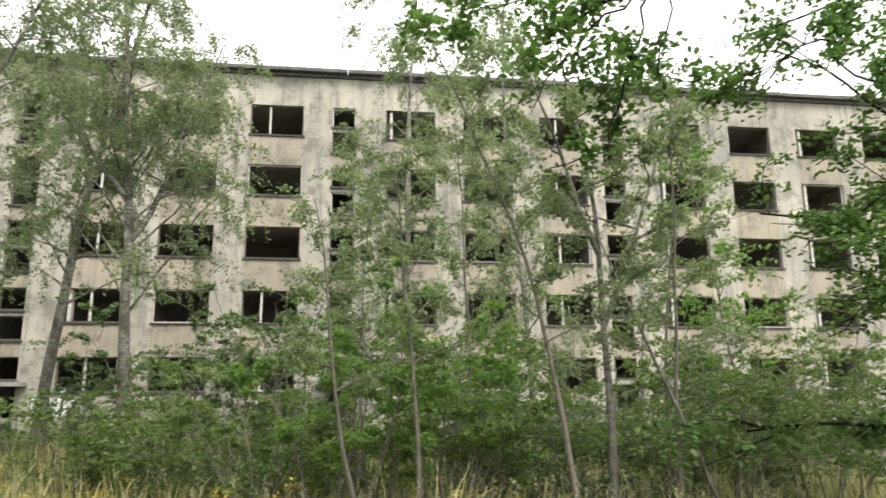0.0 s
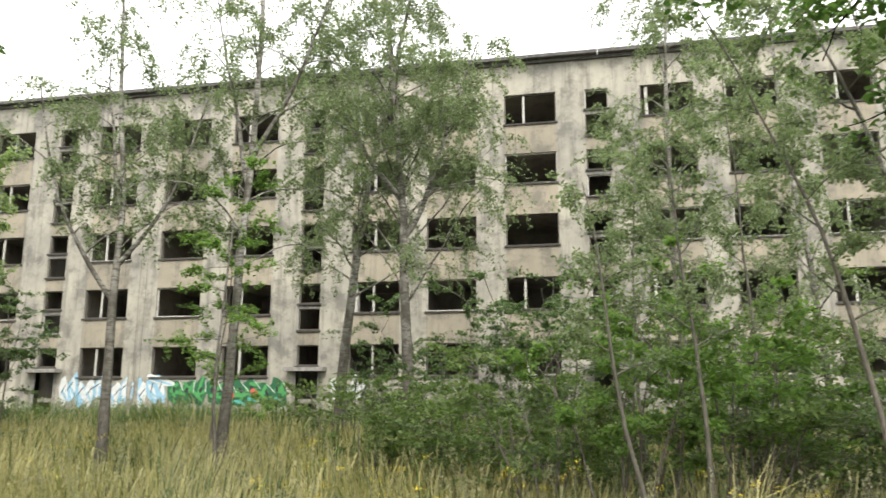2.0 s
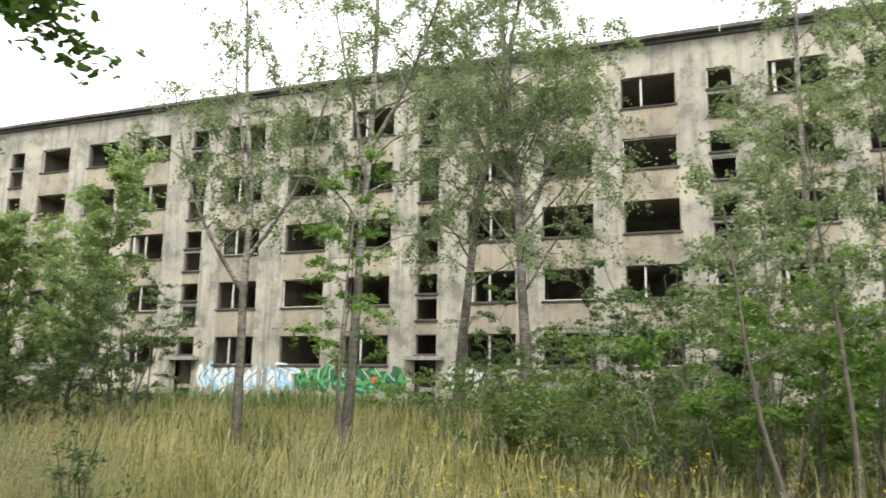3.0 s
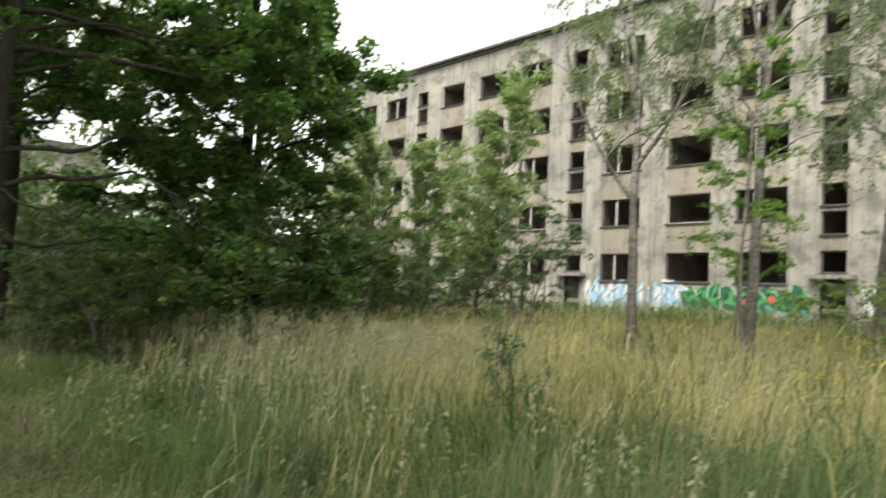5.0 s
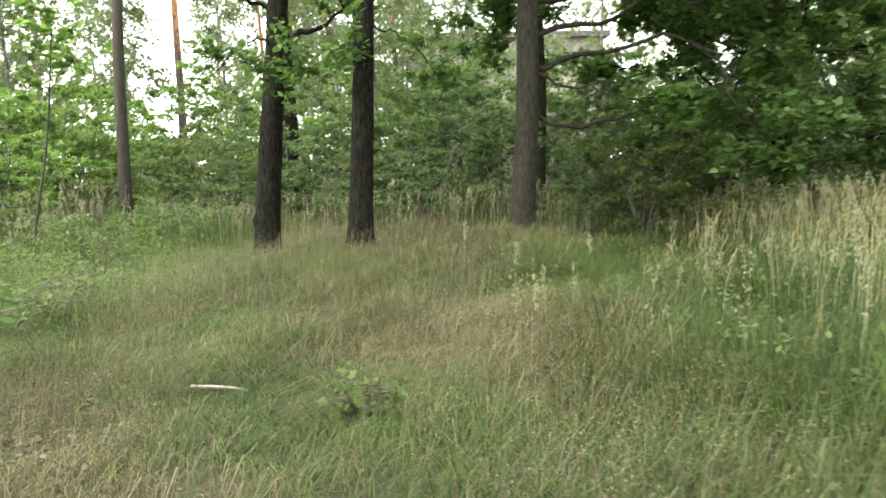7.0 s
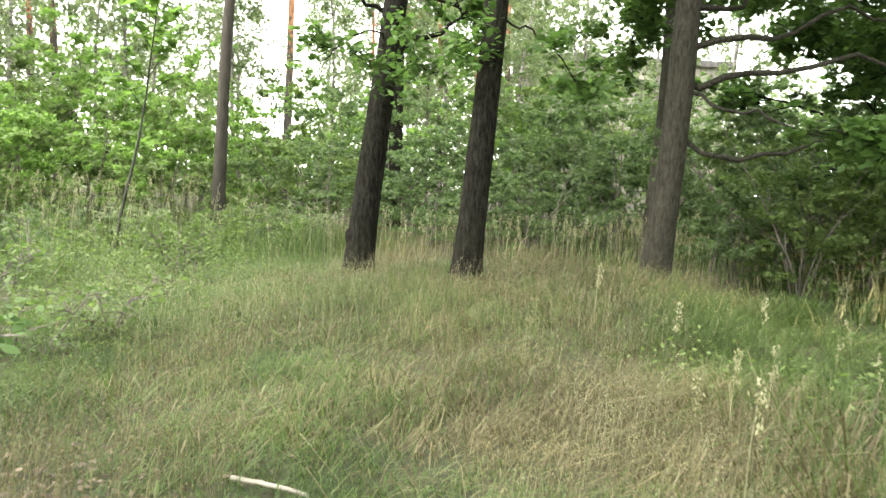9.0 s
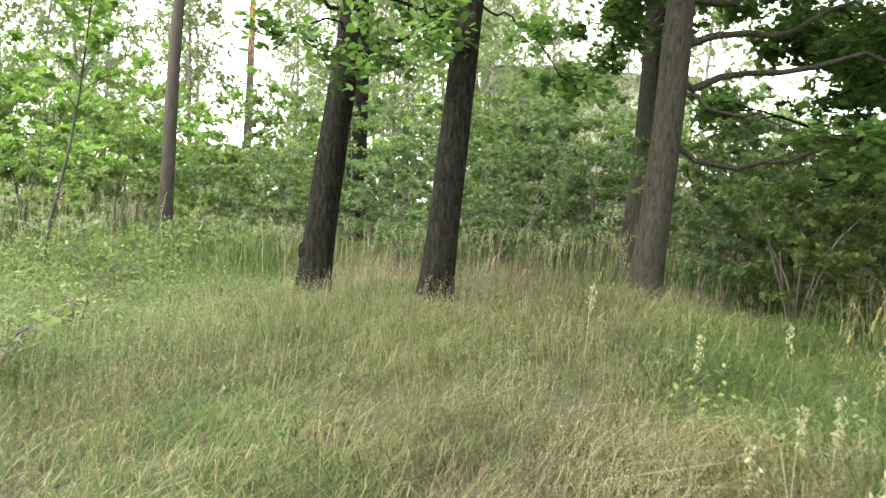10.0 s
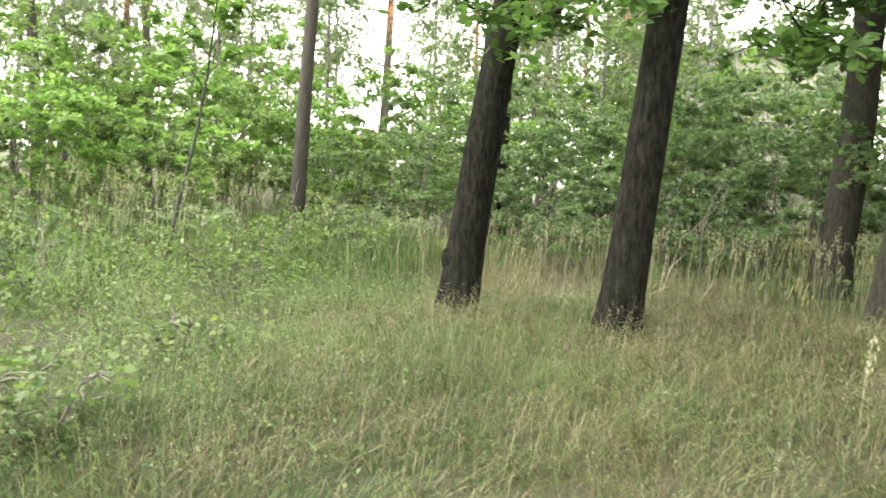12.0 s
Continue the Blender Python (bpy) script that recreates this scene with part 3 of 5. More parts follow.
def build_house():
    rng = random.Random(4)
    house = new("apartment_building")
    tagged(house, "derelict five-storey block of pale flaking render with empty windows", "building")
    holes = sorted([(a, b, k) for a, b, k in COLS] + [(a, b, 'stair') for a, b in STAIRS])
    edges = [X0] + [v for a, b, _ in holes for v in (a, b)] + [X1]
    for i in range(0, len(edges), 2):
        part("wall", boxes((edges[i], edges[i + 1], 0, WALL, BASE, EAVE)), M["wall"], house)
    for a, b, k in holes:
        if k == 'stair':
            part("wall", boxes((a, b, 0, WALL, top_z(5), EAVE)), M["wall"], house)
            for n in range(1, 6):
                t = top_z(n)
                part("stair_panel", boxes((a, b, 0.02, WALL, t - 1.15, t - 0.92)), M["concrete"], house)
                if n > 1:
                    part("stair_panel", boxes((a, b, 0.02, WALL, t - FLOOR, t - 2.12)), M["spandrel"], house)
        else:
            part("wall", boxes((a, b, 0, WALL, top_z(5), EAVE)), M["wall"], house)
            for n in range(1, 6):
                t = top_z(n) - 1.39
                lo = top_z(n - 1) if n > 1 else BASE
                part("spandrel_panel", boxes((a, b, -0.006 if n > 1 else 0.0, WALL, lo, t)), M["spandrel"] if n > 1 else M["wall"], house)
    # windows
    for a, b, k in holes:
        for n in range(1, 6):
            t = top_z(n)
            if k == 'stair':
                panes = [(t - 0.92, t)] + ([(t - 2.12, t - 1.15)] if n > 1 else [])
            else:
                panes = [(t - 1.39, t)]
            for lo, hi in panes:
                fr = 0.055
                y0 = 0.10
                w = part("window", boxes((a, a + fr, y0, y0 + 0.07, lo, hi), (b - fr, b, y0, y0 + 0.07, lo, hi),
                                         (a + fr, b - fr, y0, y0 + 0.07, hi - fr, hi), (a + fr, b - fr, y0, y0 + 0.07, lo, lo + fr)),
                         M["frame_dark"] if rng.random() < 0.8 else M["frame"], house)
                part("window_sill", boxes((a - 0.06, b + 0.06, -0.075, 0.10, lo - 0.075, lo - 0.002)), M["sill"], w)
                d = b - a
                if k in ('mid', 'third') and rng.random() < 0.8:
                    m = a + d * (0.47 if k == 'mid' else 0.36) + rng.uniform(-0.04, 0.04)
                    part("mullion", boxes((m - 0.045, m + 0.045, y0 + 0.003, y0 + 0.067, lo + fr, hi - fr)), M["frame"], w)
                if k == 'post' or (k == 'mid' and rng.random() < 0.4):
                    m = a + d * 0.13
                    part("casement", boxes((m - 0.10, m + 0.02, y0 + 0.005, y0 + 0.35, lo + fr, hi - fr)), M["frame"], w, "open white casement")
    # entrances under the stair windows
    for a, b in STAIRS:
        d = part("entrance", boxes((a - 0.12, a, -0.03, WALL, BASE, 2.93), (b, b + 0.12, -0.03, WALL, BASE, 2.93)), M["concrete"], house, "open doorway with concrete jambs")
        part("lintel", boxes((a - 0.42, b + 0.42, -0.55, WALL - 0.01, 2.93, 3.10)), M["concrete"], d, "cracked concrete door canopy")
    # joint strips, roof edge, roof
    for jx in (-0.86, 45.4):
        part("joint_strip", boxes((jx - 0.3, jx - 0.07, -0.035, 0, BASE, EAVE)), M["wall"], house, "raised render strip beside the expansion joint")
        part("joint_strip", boxes((jx + 0.05, jx + 0.27, -0.03, 0, BASE, EAVE)), M["wall"], house)
    rx = X0 - 0.3
    roof = part("roof", boxes((X0 - 0.3, X1 + 0.3, -0.15, DEEP + 0.4, EAVE + 0.002, EAVE + 0.14)), M["roof_edge"], house, "flat roof with dark tarred edge")
    while rx < X1:
        ln = rng.uniform(2.6, 3.4)
        part("roof_slab", boxes((rx, min(rx + ln, X1 + 0.3) - 0.02, -0.40 + rng.uniform(-0.02, 0.02), 0.5, EAVE + 0.145, EAVE + 0.30 + rng.uniform(-0.012, 0.012))), M["roof_edge"], roof)
        rx += ln
    # rooms
    for n in range(1, 7):
        z = top_z(n) - 2.36
        part("floor_slab", boxes((X0, X1, WALL + 0.004, DEEP, z - 0.2, z)), M["inner"], house)
    part("back_wall", boxes((X0, X1, DEEP, DEEP + 0.3, BASE, EAVE)), M["wall"], house)
    part("corridor_wall", boxes((X0, X1, 5.2, 5.35, BASE, EAVE)), M["inner"], house)
    for x in (X0, X1 - 0.3):
        part("end_wall", boxes((x, x + 0.3, WALL + 0.004, DEEP - 0.004, BASE, EAVE)), M["wall"], house)
    for i in range(1, len(holes)):
        m = (holes[i - 1][1] + holes[i][0]) / 2
        part("partition", boxes((m - 0.07, m + 0.07, WALL + 0.006, 5.195, BASE, EAVE)), M["inner"], house)
    return house


HOUSE = build_house()

# ---- trees before the house ----
birch(11, 10.57, -18.08, 13.0, 0.115, (-0.03, 0.0), 0.34, 0.24, 21000, 0.064, ((0.27, -0.75, -0.2, 5.0), (0.33, 0.55, 0.3, 4.6), (0.42, -0.4, 0.2, 4.0)), label="birch with a forked crown rising from dry meadow grass", per=1.5, hanging=8)
birch(12, 12.87, -17.5, 16.0, 0.12, (0.01, 0.0), 0.26, 0.17, 23000, 0.064, ((0.38, -0.5, 0.1, 6.0), (0.42, 0.55, -0.1, 5.0)), label="tall birch with a dark patched trunk and a second leaning stem", per=1.8, hanging=8)
birch(13, 13.1, -11.0, 16.5, 0.17, (0.0, 0.0), 0.24, 0.23, 32000, 0.068, label="tall straight birch growing close to the house", per=2.4)
birch(14, 15.8, -13.6, 18.0, 0.16, (0.012, 0.0), 0.20, 0.26, 64000, 0.067, ((0.30, 0.8, -0.1, 5.5), (0.36, -0.7, -0.2, 5.0)), label="large white-barked birch with hanging leafy twigs", per=2.8, hanging=11)
birch(15, 22.9, -10.0, 17.5, 0.12, (0.0, 0.0), 0.2, 0.21, 40000, 0.068, label="slender birch with grey-green hanging foliage by the house", per=2.8)
birch(16, 25.0, -15.5, 12.0, 0.08, (-0.04, 0.0), 0.2, 0.22, 19000, 0.064, label="young birch with thin drooping branches", per=2.6)
sapling(18, 13.55, -18.9, 6.4, 0.045, (-0.08, 0.02), "oak6", 0.075, 4600, M["birch_bark"], M["maple_leaf"], "young oak with flat tiers of fresh leaves beside a birch", 0.26, 0.25, up=0.1, branches=3.0, flat=0.7)
sapling(19, 11.9, -16.2, 5.2, 0.035, (0.05, 0.0), "oak6", 0.075, 2600, M["stem_pale"], M["maple_leaf"], "young oak with flat tiers of fresh leaves beside a birch", 0.24, 0.3, up=0.1, flat=0.7)

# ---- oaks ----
# crowns of 31 and 32 sit above the view, thickened to shade the ground
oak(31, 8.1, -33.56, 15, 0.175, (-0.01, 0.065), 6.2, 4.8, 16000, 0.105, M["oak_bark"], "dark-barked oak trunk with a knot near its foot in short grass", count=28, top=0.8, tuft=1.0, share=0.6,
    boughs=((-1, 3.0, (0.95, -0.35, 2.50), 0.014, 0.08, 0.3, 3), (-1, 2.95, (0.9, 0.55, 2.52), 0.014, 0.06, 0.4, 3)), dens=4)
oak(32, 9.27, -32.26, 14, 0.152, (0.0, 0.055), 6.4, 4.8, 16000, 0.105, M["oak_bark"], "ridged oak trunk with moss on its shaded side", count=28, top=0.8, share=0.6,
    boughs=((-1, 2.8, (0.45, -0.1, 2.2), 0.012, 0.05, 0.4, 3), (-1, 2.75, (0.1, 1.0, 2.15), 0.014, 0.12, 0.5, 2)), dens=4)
oak(33, 7.98, -29.97, 14, 0.185, (0.022, 0.085), 3.6, 4.6, 44000, 0.135, M["oak_bark_pale"], "broad oak with long crooked limbs over the meadow edge", limbs=((3.6, 150, 5.5, 0.35, 0.12), (3.4, 120, 5.5, 0.25, 0.14), (4.0, 100, 5.0, 0.35, 0.06), (3.9, 170, 5.0, 0.3, 0.1), (4.6, 75, 4.0, 0.3, 0.05)), count=22, top=0.6, dens=6, thick=0.6, shape="birch", share=0.3, jitter=0.08,
    boughs=((-1, 2.6, (0.9, 3.4, 1.7), 0.052, 0.20, 0.75, 1.4), (-1, 2.45, (1.4, 1.9, 1.9), 0.03, 0.10, 0.7, 1.5), (-1, 2.0, (0.1, 3.4, 2.5), 0.042, -0.06, 0.7, 1.5), (0, 0.6, (1.6, 2.8, 0.9), 0.025, 0.05, 0.6, 1.5), (-1, 2.9, (0.4, 4.0, 3.2), 0.045, 0.1, 0.6, 2)))
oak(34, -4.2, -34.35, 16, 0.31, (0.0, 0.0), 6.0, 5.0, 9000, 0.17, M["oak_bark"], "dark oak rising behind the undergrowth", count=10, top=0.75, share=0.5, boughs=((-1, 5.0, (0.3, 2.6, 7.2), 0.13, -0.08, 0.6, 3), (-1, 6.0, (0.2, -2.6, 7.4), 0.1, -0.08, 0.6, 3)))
oak(35, 2.7, -28.65, 15, 0.29, (0.0, 0.03), 5.2, 5.4, 24000, 0.16, M["oak_bark_pale"], "thick dark oak standing in undergrowth", count=20, top=0.62, shape="birch", share=0.4, jitter=0.09)
oak(36, 27.95, -25.6, 10, 0.11, (0.0, 0.0), 1.2, 3.0, 30000, 0.082, M["oak_bark"], "leafy oak overhanging the meadow", count=32, top=0.66, dens=5, tuft=1.0, share=0.6,
    boughs=((-1, 6.3, (-4.7, -0.4, 5.55), 0.05, 0.10, 0.92, 1), (0, 0.97, (-5.6, -0.2, 4.45), 0.014, 0.04, 0.4, 2.2), (0, 0.95, (-5.0, -0.4, 3.95), 0.016, 0.04, 0.4, 2.2), (0, 0.9, (-4.5, -0.6, 4.45), 0.013, 0.05, 0.5, 2.2), (0, 1.0, (-6.4, -0.05, 5.25), 0.013, 0.03, 0.4, 2.2),
            (-1, 3.2, (-2.1, 1.0, 2.5), 0.03, 0.1, 0.2, 4), (-1, 4.2, (-2.2, 1.1, 3.5), 0.03, 0.1, 0.2, 4), (-1, 5.6, (-2.6, 1.2, 5.6), 0.03, 0.05, 0.2, 4), (-1, 2.6, (-1.6, 0.5, 1.8), 0.03, 0.1, 0.2, 4)))
# only outer twigs hang in view; the overhead crown is added to shade the path
oak(37, 17.6, -36.0, 13, 0.24, (0.0, 0.0), 6.4, 5.2, 18000, 0.095, M["oak_bark"], "oak whose outer twigs reach over the path, with an unseen crown added for shade", limbs=((4.9, 95, 8.0, 0.12, 0.03), (5.3, 112, 8.3, 0.10, 0.03)), count=20, thick=0.2, leafy=0.7, tuft=0.5, share=0.5)
oak(38, 6.0, -25.0, 10, 0.16, (0.0, 0.0), 1.0, 2.8, 38000, 0.13, M["oak_bark"], "dense dark oak with foliage down to the undergrowth", count=30, top=0.9, dens=5, shape="birch", share=0.3, jitter=0.08)
oak(39, 1.6, -22.5, 11, 0.18, (0.0, 0.0), 1.4, 4.2, 26000, 0.19, M["oak_bark"], "dense dark oak with foliage down to the undergrowth", count=26, top=0.9, dens=5, shape="birch", share=0.3, jitter=0.12)

# ---- saplings and bushes on the right ----
STEM = "thin pale-stemmed birch sapling leaning in the thicket"
sapling(41, 21.0, -24.25, 3.9, 0.034, (-0.19, 0.0), "birch", 0.047, 2000, M["stem_pale"], M["birch_leaf"], STEM, 0.22, 0.45)
sapling(42, 21.45, -24.3, 4.4, 0.034, (-0.09, 0.02), "birch", 0.047, 2400, M["stem_pale"], M["birch_leaf"], STEM, 0.22, 0.45, bow=-0.05)
sapling(43, 22.95, -24.95, 5.6, 0.036, (-0.22, 0.04), "birch", 0.047, 3200, M["twig"], M["birch_leaf"], "long thin birch sapling bowed over the thicket", 0.2, 0.4, bow=-0.16)
sapling(44, 23.36, -24.6, 6.6, 0.055, (-0.05, 0.02), "birch", 0.048, 7000, M["birch_bark"], M["birch_leaf"], "forked young birch with pale bark in the thicket", 0.2, 0.35, forked=True, bow=0.03)
sapling(45, 22.64, -20.2, 6.5, 0.04, (0.0, 0.0), "birch", 0.055, 5200, M["stem_pale"], M["birch_leaf"], STEM, 0.24, 0.25)
sapling(46, 23.95, -24.85, 5.2, 0.030, (0.0, 0.0), "birch", 0.047, 3200, M["stem_pale"], M["birch_leaf"], STEM, 0.22, 0.4)
sapling(47, 24.55, -24.9, 4.4, 0.028, (-0.19, 0.02), "birch", 0.047, 2000, M["birch_bark"], M["birch_leaf"], STEM, 0.22, 0.5)
sapling(48, 24.9, -22.5, 6.0, 0.035, (-0.03, 0.0), "birch", 0.05, 5400, M["stem_pale"], M["birch_leaf"], STEM, 0.24, 0.3)
sapling(49, 21.0, -20.8, 5.8, 0.035, (0.05, 0.0), "birch", 0.055, 4800, M["stem_pale"], M["birch_leaf"], STEM, 0.26, 0.3)
sapling(51, 26.4, -21.6, 5.9, 0.03, (0.03, 0), "oval", 0.10, 1700, M["stem_pale"], M["maple_leaf"], "bright green young ash in the thicket", 0.22, 0.3, up=0.4, branches=3.4)
for s, x, y, w, h, n, lf, mat, low, dead in ((53, 20.9, -22.9, 2.0, 3.3, 6800, 0.08, "maple_leaf", 0.3, 0), (54, 22.0, -23.0, 1.8, 3.2, 5200, 0.08, "maple_leaf", 0.35, 0),
                                            (55, 19.6, -21.6, 2.4, 2.3, 5600, 0.08, "shrub_leaf", 0.15, 0)):
    shrub(s, x, y, w, h, n, lf, "oval", M[mat], "bright green bush of young shoots in the thicket", 9, low=low)
# 76 to 78 are added behind the stems to darken the thicket's inside
for s, x, y, w, h, n, lf, mat, low, dead in ((61, 21.6, -22.6, 2.8, 2.1, 4600, 0.07, "shrub_leaf", 0.55, 30), (62, 23.4, -22.9, 2.8, 2.2, 4600, 0.07, "shrub_leaf", 0.55, 34), (63, 25.0, -23.2, 2.8, 2.2, 4600, 0.07, "shrub_leaf", 0.55, 34), (64, 26.8, -22.6, 2.8, 2.4, 4600, 0.07, "shrub_leaf", 0.5, 20),
                                            (76, 22.5, -21.2, 3.0, 2.0, 6500, 0.08, "dark_leaf", 0.15, 0), (77, 24.5, -21.3, 3.0, 2.1, 6500, 0.08, "dark_leaf", 0.15, 0), (78, 26.4, -20.8, 3.0, 2.3, 6500, 0.08, "shrub_leaf", 0.15, 0), (65, 16.5, -18.3, 3.2, 1.7, 6500, 0.085, "shrub_leaf", 0.1, 0), (66, 18.3, -19.0, 3.0, 1.9, 6500, 0.085, "shrub_leaf", 0.1, 0), (75, 19.6, -19.6, 2.8, 1.6, 5600, 0.085, "dark_leaf", 0.1, 0), (67, 17.2, -14.4, 4.0, 4.0, 8500, 0.10, "dark_leaf", 0.15, 0), (68, 19.6, -15.5, 4.0, 4.4, 8500, 0.10, "dark_leaf", 0.15, 0),
                                            (69, 22.6, -17.5, 4.0, 3.6, 8500, 0.095, "shrub_leaf", 0.2, 0), (70, 26.0, -17.5, 4.0, 3.8, 8500, 0.095, "shrub_leaf", 0.2, 0), (71, 28.8, -20.0, 3.5, 3.0, 6500, 0.095, "shrub_leaf", 0.2, 0), (72, 14.2, -9.5, 3.4, 3.0, 6500, 0.095, "dark_leaf", 0.15, 0), (73, 31.0, -14.0, 4.5, 4.0, 6500, 0.10, "shrub_leaf", 0.2, 0), (74, 28.4, -23.2, 2.6, 2.2, 3600, 0.09, "maple_leaf", 0.2, 0)):
    shrub(s, x, y, w, h, n, lf, "oval", M[mat], "leafy green bush over a thicket of bare brown stems" if dead else "dense green bush with many thin stems", 11, low=low, dead=dead)

# ---- light green young trees to the left of the house ----
for s, x, y, tall, n in ((81, 2.9, -15.4, 8.2, 20000), (82, 0.8, -17.8, 6.2, 13000), (83, -2.0, -17.0, 5.6, 9000), (84, 1.9, -16.4, 5.8, 13000), (85, -2.2, -11.0, 7.0, 9000)):
    sapling(s, x, y, tall, 0.07, (0, 0), "birch", 0.10, n, M["stem_pale"], M["light_leaf"], "light green young birch standing before the house", 0.22, 0.08, clump=0.06, branches=8, twigs_each=6, up=0.7)
shrub(86, 5.2, -15.9, 3.6, 4.2, 12000, 0.095, "oval", M["dark_leaf"], "rounded dark green bush before the house entrance", 16, low=0.05)
shrub(87, 0.6, -18.4, 3.2, 2.4, 5000, 0.11, "oval", M["shrub_leaf"], "green bush at the meadow edge", 14)
shrub(88, 3.0, -17.4, 3.0, 2.2, 4500, 0.11, "oval", M["dark_leaf"], "green bush at the meadow edge", 14)

# ---- forest edge behind the oaks ----
pine(91, 1.9, -37.3, 17, 0.14, (0.02, 0), "slim pine trunk at the forest edge")
pine(92, -13.5, -39.6, 20, 0.20, (0.0, 0.02), "pine with orange upper bark")


def repeat(makers, spots, rng):
    """Build one of each kind at the first spots, then copies turned and scaled."""
    firsts = []
    for i, (x, y, s) in enumerate(spots):
        if i < len(makers):
            firsts.append(makers[i](x, y))
        else:
            m = pose(x, y, h1(x, y) - 0.05, 0, 0, rng.uniform(0, 360)) @ Matrix.Diagonal((s, s, s * rng.uniform(0.85, 1.15), 1))
            copy_thing(rng.choice(firsts), m)


def bush_maker(seed, w, h, n, leaf, kind, mat, label):
    return lambda x, y: shrub(seed, x, y, w, h, n, leaf, kind, M[mat], label, 9, bare=False)


frng = random.Random(8)
# dark undergrowth under and behind the oaks
spots = [(4.8, -26.6, 1), (2.6, -25.2, 1), (0.2, -26.4, 1), (6.2, -24.9, 0.9), (4.6, -23.0, 1.0), (1.6, -22.4, 1.1), (-1.2, -23.6, 1.2), (-0.8, -28.6, 1.2), (0.4, -30.6, 1.0), (-2.2, -31.8, 1.1),
         (-0.4, -33.6, 0.9), (-3.0, -34.6, 1.1), (-1.2, -36.0, 0.9), (-4.5, -29.5, 1.4), (-5.0, -25.5, 1.4), (-3.0, -20.6, 1.3), (-6.5, -33.0, 1.4), (6.8, -26.6, 0.8), (3.4, -20.4, 0.9), (2.4, -31.0, 0.75), (2.0, -33.0, 0.7), (0.6, -35.2, 0.7), (5.4, -28.0, 0.8), (6.9, -27.7, 0.7), (3.6, -27.2, 0.9), (-2.6, -27.4, 1.2), (-7.5, -28.5, 1.6), (-8.0, -23.0, 1.7), (-4.5, -21.5, 1.5)]
repeat([bush_maker(101, 3.4, 3.3, 6200, 0.115, "oval", "dark_leaf", "dense dark undergrowth bush beneath the oaks"),
        bush_maker(102, 3.0, 2.9, 6200, 0.115, "oval", "dark_leaf", "dense dark undergrowth bush beneath the oaks"),
        bush_maker(103, 3.4, 3.5, 6200, 0.115, "oval", "shrub_leaf", "dense dark undergrowth bush beneath the oaks")], spots, frng)
# lighter forest edge on the far side
spots = [(2.6, -40.2, 1), (0.2, -39.0, 1), (-2.4, -38.2, 1), (4.2, -41.0, 0.9), (1.2, -42.4, 1.3), (-1.8, -41.6, 1.4), (-5.0, -39.0, 1.3), (-4.6, -43.2, 1.6), (-0.6, -45.0, 1.6), (3.2, -44.6, 1.4), (6.4, -42.8, 1.0), (-8.5, -37.0, 1.5), (-9.0, -42.0, 1.7), (-12, -35, 1.6), (-7, -47.5, 1.8), (3.5, -48.5, 1.8), (7.5, -46.5, 1.5), (-17, -39, 1.9), (-11, -30.5, 1.7), (5.6, -45.4, 1.2), (8.2, -44.0, 1.0), (-16, -31, 1.9)]
repeat([bush_maker(111, 3.2, 3.0, 5800, 0.115, "oval", "maple_leaf", "bright green maple bush at the forest edge"),
        bush_maker(112, 3.4, 2.8, 5800, 0.115, "oval", "shrub_leaf", "leafy green bush at the forest edge"),
        bush_maker(113, 3.0, 3.4, 5800, 0.115, "oval", "maple_leaf", "bright green bush at the forest edge")], spots, frng)
# weeds along the wood's border
spots = [(5.4, -36.6, 1), (4.4, -38.0, 1), (6.2, -38.8, 1), (7.6, -40.2, 1.1), (3.2, -36.0, 1), (2.0, -35.4, 0.9), (8.8, -41.6, 1.2), (7.0, -37.6, 0.8), (3.4, -37.2, 1.0), (5.6, -40.6, 1.2), (9.4, -39.6, 0.9), (1.4, -36.4, 1), (10.6, -42.4, 1.2)]
repeat([bush_maker(121, 1.5, 0.8, 1300, 0.08, "oval", "shrub_leaf", "tangle of tall weeds at the forest border"),
        bush_maker(122, 1.4, 1.0, 1100, 0.08, "oval", "birch_leaf", "grey-green tangle of tall weeds at the forest border")], spots, frng)

# maple sapling and forest trees
sapling(131, 5.5, -37.75, 4.6, 0.030, (0.0, 0.01), "maple", 0.17, 330, M["stem_green"], M["maple_leaf"], "thin maple sapling with broad leaves at the forest edge", 0.26, 0.5, branches=2.4, twigs_each=3, up=0.9, flat=0.8)
sapling(132, 13.35, -34.9, 0.85, 0.010, (0.1, 0.1), "oak6", 0.075, 130, M["twig"], M["oak_leaf"], "small oak seedling with level twigs beside the path", 0.75, 0.3, up=0.0, branches=8, twigs_each=2, flat=1.0)
spots = [(-15.5, -46.2, 1), (-14.2, -41.8, 1), (-22, -44, 1), (-26, -40, 1.1), (-19, -50, 1.1), (-30, -48, 1.2), (-12, -54, 1.1), (-34, -42, 1.2), (-28, -34, 1.1), (-24, -30, 1.0), (-18, -34, 0.9), (-5, -56, 1.1), (-21, -29.6, 1.0), (-12, -30.5, 0.9), (-14.5, -33, 1.0), (-9, -31.5, 0.8), (-18, -36.5, 1.0), (-16, -24, 1.0), (-11, -23, 0.9), (-25, -35, 1.1), (-23, -26, 1.1), (-30, -30, 1.2), (-6.5, -47, 0.9), (-11.5, -45, 1.0), (-3, -50, 1.0), (-2, -44.5, 0.8), (-9, -50, 1.0), (-20, -55, 1.2), (-33, -36, 1.2), (2, -47, 0.85), (-28, -26, 1.1), (-14, -58, 1.2)]
